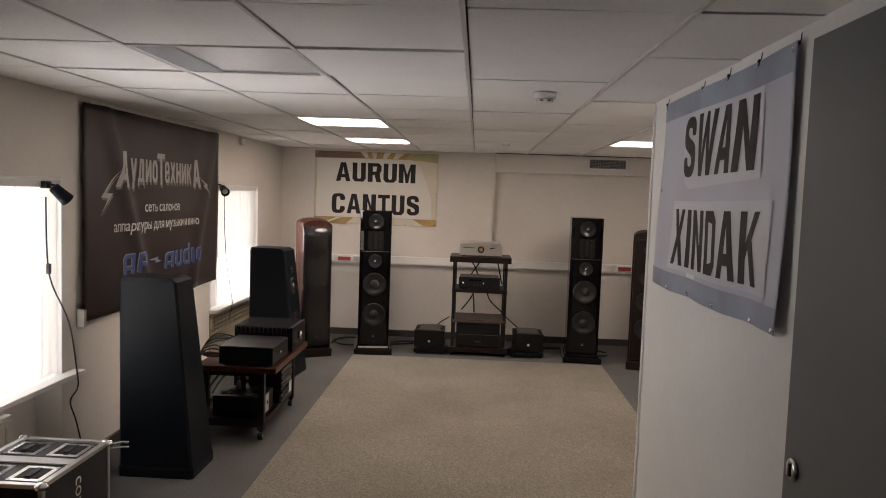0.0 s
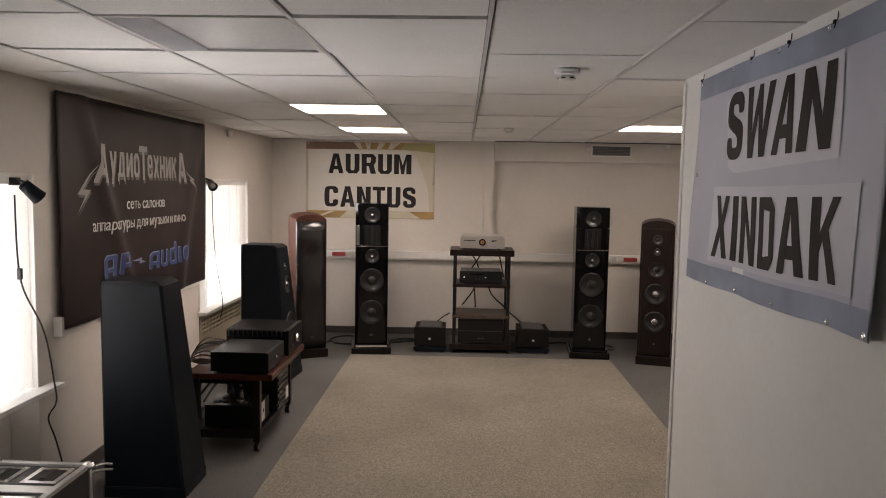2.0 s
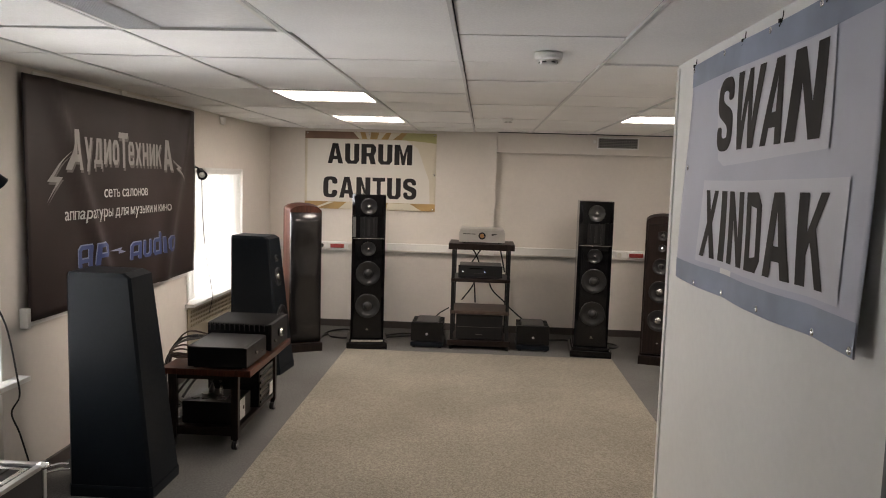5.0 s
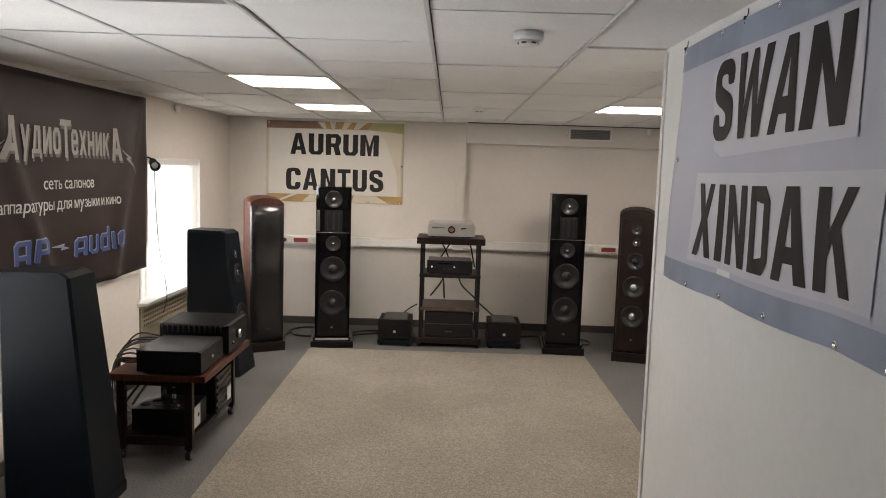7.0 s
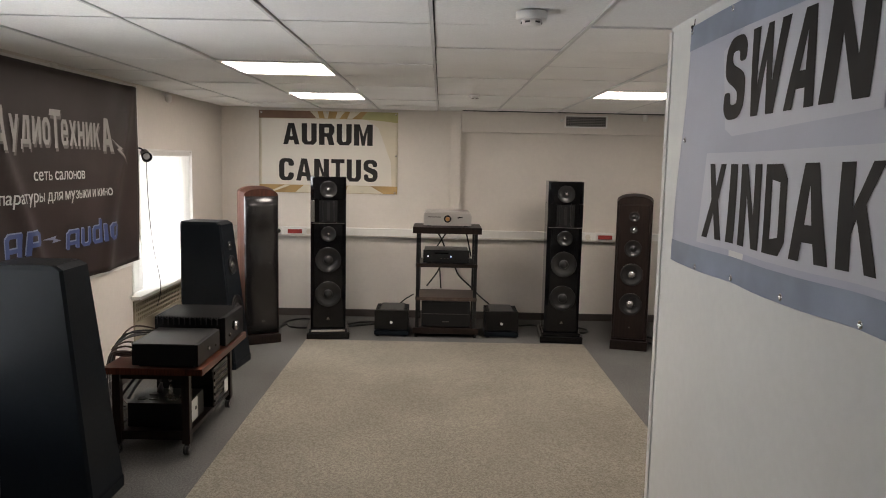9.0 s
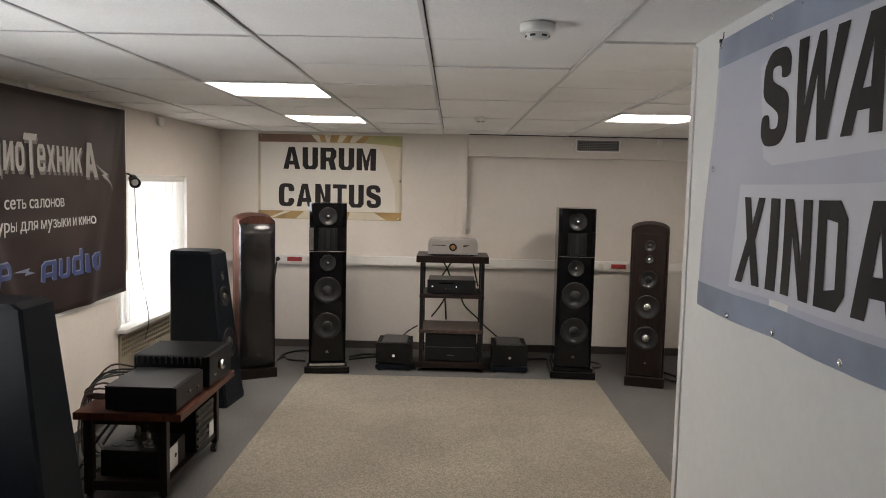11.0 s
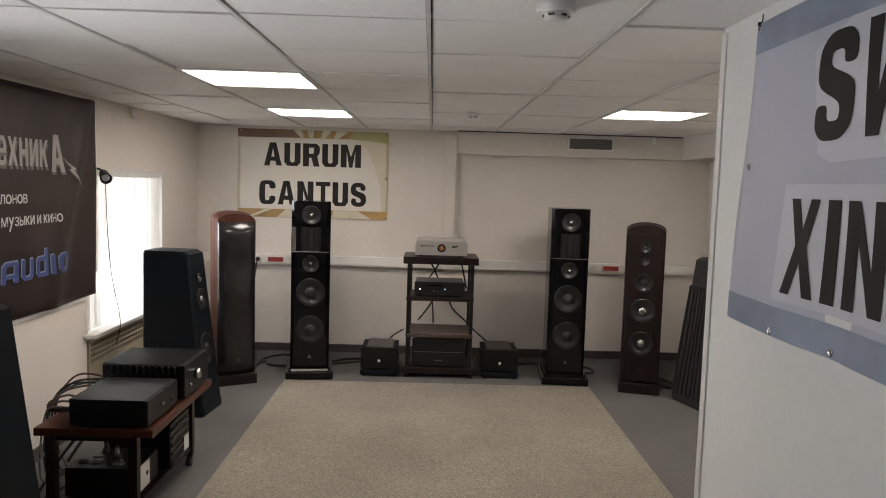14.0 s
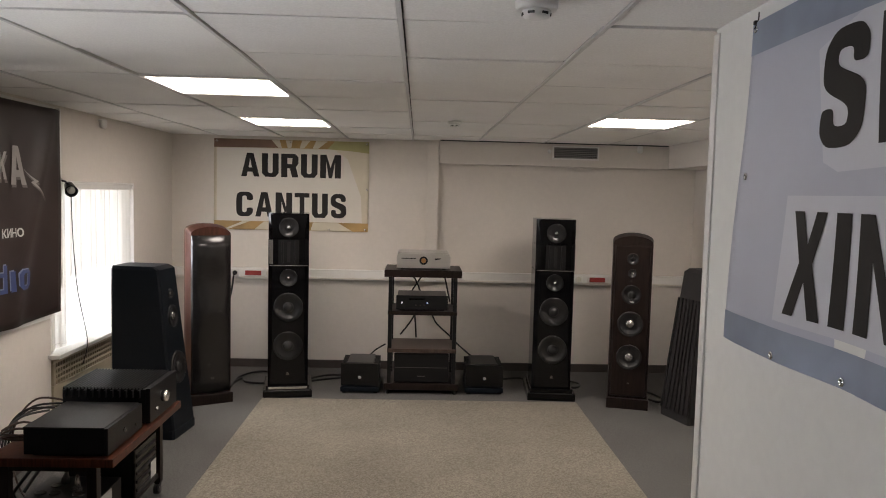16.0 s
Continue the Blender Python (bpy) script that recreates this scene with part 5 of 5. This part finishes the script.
def words(body, u0, u1, z, size):
    """One part a word, all scaled to fill u0..u1, each following the sheet."""
    rows, u = [], 0.0
    for word in body.split():
        bits = []
        for ch in word.translate(str.maketrans("еасору", "eacopy")):
            stock = {"н": (("thin_ladder", 0.42),), "ь": (("soft", 0.38),), "ы": (("soft", 0.38), ("bar", 0.08))}.get(ch)
            if stock:
                for kind, w in stock:
                    bits.append((kind, u, w * size))
                    u += (w + 0.08) * size
            else:
                ob = text(ch, size, PAPER, None, LOCAL)
                ob.data.transform(Matrix.Scale(0.54 * size * U / max(v.co.z for v in ob.data.vertices), 4))
                bits.append((ob.data, u, 0))
                u += max(v.co.x for v in ob.data.vertices) / U + 0.08 * size
                bpy.data.objects.remove(ob)
        rows.append(bits)
        u += 0.24 * size
    k = (u1 - u0) / (u - 0.32 * size)
    for bits in rows:
        bm = bm_new()
        for shape, at, w in bits:
            if isinstance(shape, str):
                outline, holes = glyph(shape, u0 + at * k, w * k, z, 0.54 * size)
                me = bpy.data.meshes.new("stock")
                on_cloth(outline, SB, wave_b, 0.0062, holes).to_mesh(me)
            else:
                me = shape
                for v in me.vertices:
                    v.co = v.co / U
                    v.co.x, v.co.z = u0 + (at + v.co.x) * k, z + v.co.z
                    v.co.y += -wave_b((v.co.x - SB[0]) / (SB[1] - SB[0]), (v.co.z - SB[2]) / (SB[3] - SB[2])) - 0.006
            bm.from_mesh(me)
            bpy.data.meshes.remove(me)
        part("printed_word", bm, PAPER, t, "pale printed word")


words("сеть салонов", -0.30, 0.24, 1.375, 0.085)
words("аппаратуры для музыки и кино", -0.69, 0.585, 1.265, 0.085)
for m, du, dz, lift in ((PRINT_BLUE, 0.0, 0.0, 0.0062), (PRINT_PALEBLUE, -0.006, 0.007, 0.0045)):
    shapes(t, (("arch", 0.9), ("flag", 0.9)), -0.57 + du, -0.26 + du, 1.0 + dz, 0.12, SB, wave_b, m, "printed_shape", 0.2, 0.0, 0.26, lift)
    shapes(t, (("arch", 1.0), ("cup", 0.8), ("stem_ring", 0.85), ("bar", 0.28), ("oval", 0.9)), 0.0 + du, 0.64 + du, 0.985 + dz, 0.105, SB, wave_b, m, "printed_shape", 0.2, 0.05, 0.28, lift)
part("printed_flash", on_cloth([(-0.24, 1.065), (-0.10, 1.075), (-0.11, 1.06), (-0.05, 1.045), (-0.14, 1.04), (-0.13, 1.055)], SB, wave_b, 0.004), PRINT_PALEBLUE, t)

t = thing("cover_board", XL, 6.045, 0.93, 90, "white painted board covering the upper edge of the window", "board")
part("panel", one(-0.075, 0.062, -0.012, -0.0085, 0.0, 0.63, 0.001), PAINT, t)
part("duct", one(0.03, 0.05, -0.024, -0.0125, 0.0, 1.05, 0.002), WHITE, t, "white plastic conduit")
t = thing("wall_clip", XL, 5.03, 1.95, 90, "small white fixing above the dark banner", "clip")
part("body", one(-0.03, 0.03, -0.022, -0.001, 0.0, 0.045, 0.004), WHITE, t)


# grey-blue banner on the partition; u runs from the far end to the near one
def wave_c(a, b):
    near = 0.018 * max(a - 0.8, 0) / 0.2 * (1 - 0.5 * b)
    return 0.008 + near + (0.008 * math.sin(a * 13) + 0.002 * math.sin(a * 29 + 1)) * (1 - b) ** 2 + 0.004 * math.sin(a * 8 + b * 6)


SC = (-0.66, 0.66, 1.195, 1.962)
t = thing("wall_banner", PX, 2.79, 0, -90, "grey-blue vinyl banner with dark lettering tied to the partition", "banner")


def skew(bm):
    """The lower far corner hangs further out along the wall."""
    for v in bm.verts:
        f = (1.962 - v.co.z) / 0.767
        v.co.x -= 0.07 * f * max(0.0, (0.3 - v.co.x) / 0.96)
        v.co.z += 0.02 * f * max(0.0, v.co.x / 0.66)
    return bm


def print_c(name, outline, lift, m, holes=(), label=""):
    part(name, skew(on_cloth(outline, SC, wave_c, lift, holes)), m, t, label)


part("sheet", skew(cloth(*SC, wave_c, 60, 24)), VINYL_BLUE, t)
print_c("print_band", quad(-0.658, 0.658, 1.885, 1.96), 0.0022, VINYL_BAND, (), "slate printed edge band")
print_c("print_band", quad(-0.658, 0.658, 1.197, 1.268), 0.0022, VINYL_BAND, (), "slate printed edge band")
print_c("pale_panel", [(-0.30, 1.62), (-0.25, 1.60), (0.44, 1.62), (0.44, 1.885), (0.3, 1.88), (-0.2, 1.885), (-0.34, 1.84)], 0.003, VINYL_PALE)
print_c("pale_panel", [(-0.42, 1.285), (0.56, 1.285), (0.56, 1.555), (-0.42, 1.555)], 0.003, VINYL_PALE)


def shapes_c(rows, u0, u1, z, h, gap, tilt):
    unit = (u1 - u0) / (sum(w for _, w in rows) + gap * (len(rows) - 1))
    u = u0
    for kind, w in rows:
        outline, holes = glyph(kind, u, w * unit, z, h, 0.32)
        outline = softened(outline) if kind in ("bolt", "hook") else outline
        loops = [[(x + tilt * (zz - z), zz) for x, zz in loop] for loop in (outline, *holes)]
        print_c("printed_shape", loops[0], 0.0042, INK, loops[1:])
        u += (w + gap) * unit


shapes_c((("bolt", 0.95), ("fan", 1.25), ("wedge", 0.85), ("gate", 1.1)), -0.33, 0.39, 1.645, 0.222, 0.12, 0.08)
shapes_c((("cross", 0.75), ("bar", 0.3), ("gate", 0.85), ("ring", 0.75), ("wedge", 1.0), ("arrow", 0.95)), -0.385, 0.475, 1.305, 0.218, 0.16, 0.0)
eyelets(t, [(-0.645, 1.945), (-0.3, 1.95), (0.05, 1.95), (0.35, 1.95), (0.64, 1.945), (-0.655, 1.6)], wave_c, SC)
for x, z in ((-0.715, 1.21), (-0.46, 1.207), (-0.22, 1.21), (0.1, 1.215), (0.42, 1.22), (0.64, 1.228)):
    y = -wave_c((x + 0.66) / 1.32, 0.02) - 0.002
    part("eyelet", lathe(bm_new(), [(0.009, 0), (0.009, 0.002), (0.005, 0.003), (0.004, 0.0005)], front(x, y, z), 14), CHROME, t, "metal eyelet")
for x in (-0.645, -0.15, 0.12, 0.38, 0.64):
    tie = bm_new()
    tube(tie, [(x, -0.012, 1.945), (x + 0.004, -0.006, 1.965), (x, -0.003, 1.985)], 0.0015, 5)
    box(tie, x - 0.005, x + 0.005, -0.014, -0.005, 1.955, 1.965, 0.002)
    part("tie", tie, INK, t, "black cord tie")

# ---- door, spot lamps, cord ----
t = tagged(new("door_1"), "grey enamelled metal door standing open against the partition", "door", kind="structure")
t.matrix_basis = pose(0.80 * U, 1.95 * U, 0.012 * U, 0, 0, -90)
part("leaf", one(0.0, 0.85, -0.0, 0.045, 0.0, 1.915, 0.004), DOOR_GREY, t)
part("edge_strip", one(-0.004, -0.0005, 0.006, 0.039, 0.05, 1.86), CAP, t)
rose = part("lock_rose", lathe(bm_new(), [(0.026, 0), (0.026, 0.006), (0.02, 0.009)], front(0.055, -0.0005, 0.94), 24), CHROME, t, "round chrome lock plate")
part("keyhole", one(0.051, 0.059, -0.012, -0.0097, 0.925, 0.955), INK, rose)
part("lever_rose", lathe(bm_new(), [(0.026, 0), (0.026, 0.008), (0.012, 0.01), (0.011, 0.045)], front(0.055, -0.0005, 0.84), 24), CHROME, t)
part("lever", one(0.045, 0.16, -0.058, -0.044, 0.83, 0.85, 0.005), CHROME, t)
for z in (0.25, 1.6):
    part("hinge", lathe(bm_new(), [(0.01, 0), (0.01, 0.12)], Matrix.Translation((0.858, 0.022, z)), 12), CAP, t)


def spot(x, y, z, aim):
    t = thing("spot_lamp", x, y, z, 0, "small black unlit spot lamp clipped beside the blind", "spot lamp", "window spot lamps")
    m = Vector(aim).to_track_quat("Z", "Y").to_matrix().to_4x4()
    part("shade", lathe(bm_new(), [(0.012, -0.05), (0.026, -0.045), (0.03, 0.0), (0.034, 0.04), (0.036, 0.045), (0.03, 0.044), (0.02, 0.01)], m, 24), BLACK_MATTE, t)
    part("bulb", lathe(bm_new(), [(0.022, 0.012), (0.022, 0.034), (0.01, 0.04)], m, 18), PAPER, t)
    a = bm_new()
    tube(a, [(0, 0, 0.01), (-0.02, -0.02, 0.04), (-0.05, -0.03, 0.045)], 0.006, 8)
    part("arm", a, BLACK_METAL, t)
    part("clamp", one(-0.075, -0.04, -0.05, -0.01, 0.025, 0.06, 0.004), BLACK_METAL, t)


spot(-1.985, 3.77, 1.485, (0.35, 0.6, -0.6))
spot(-1.985, 6.12, 1.52, (0.5, -0.75, -0.35))
cable([(-1.995, 3.66, 1.47), (-1.99, 3.66, 1.2), (-1.985, 3.69, 1.05), (-1.94, 3.76, 0.85), (-1.94, 3.83, 0.6), (-1.945, 3.85, 0.5), (-1.99, 3.86, 0.42), (-2.0, 3.93, 0.3), (-2.0, 4.0, 0.12)], 0.004, RUBBER, "thin dark cord hanging beside the blind")
t = thing("cord_switch", -1.988, 3.67, 1.10, 0, "small dark switch on the hanging cord", "switch")
part("body", one(-0.009, 0.009, -0.009, 0.009, 0, 0.05, 0.003), RUBBER, t)
cable([(-1.99, 6.14, 1.5), (-1.99, 6.16, 1.2), (-1.97, 6.17, 0.9), (-1.94, 6.22, 0.6), (-1.96, 6.2, 0.45)], 0.003, CABLE_GREY, "thin pale cord hanging beside the blind")
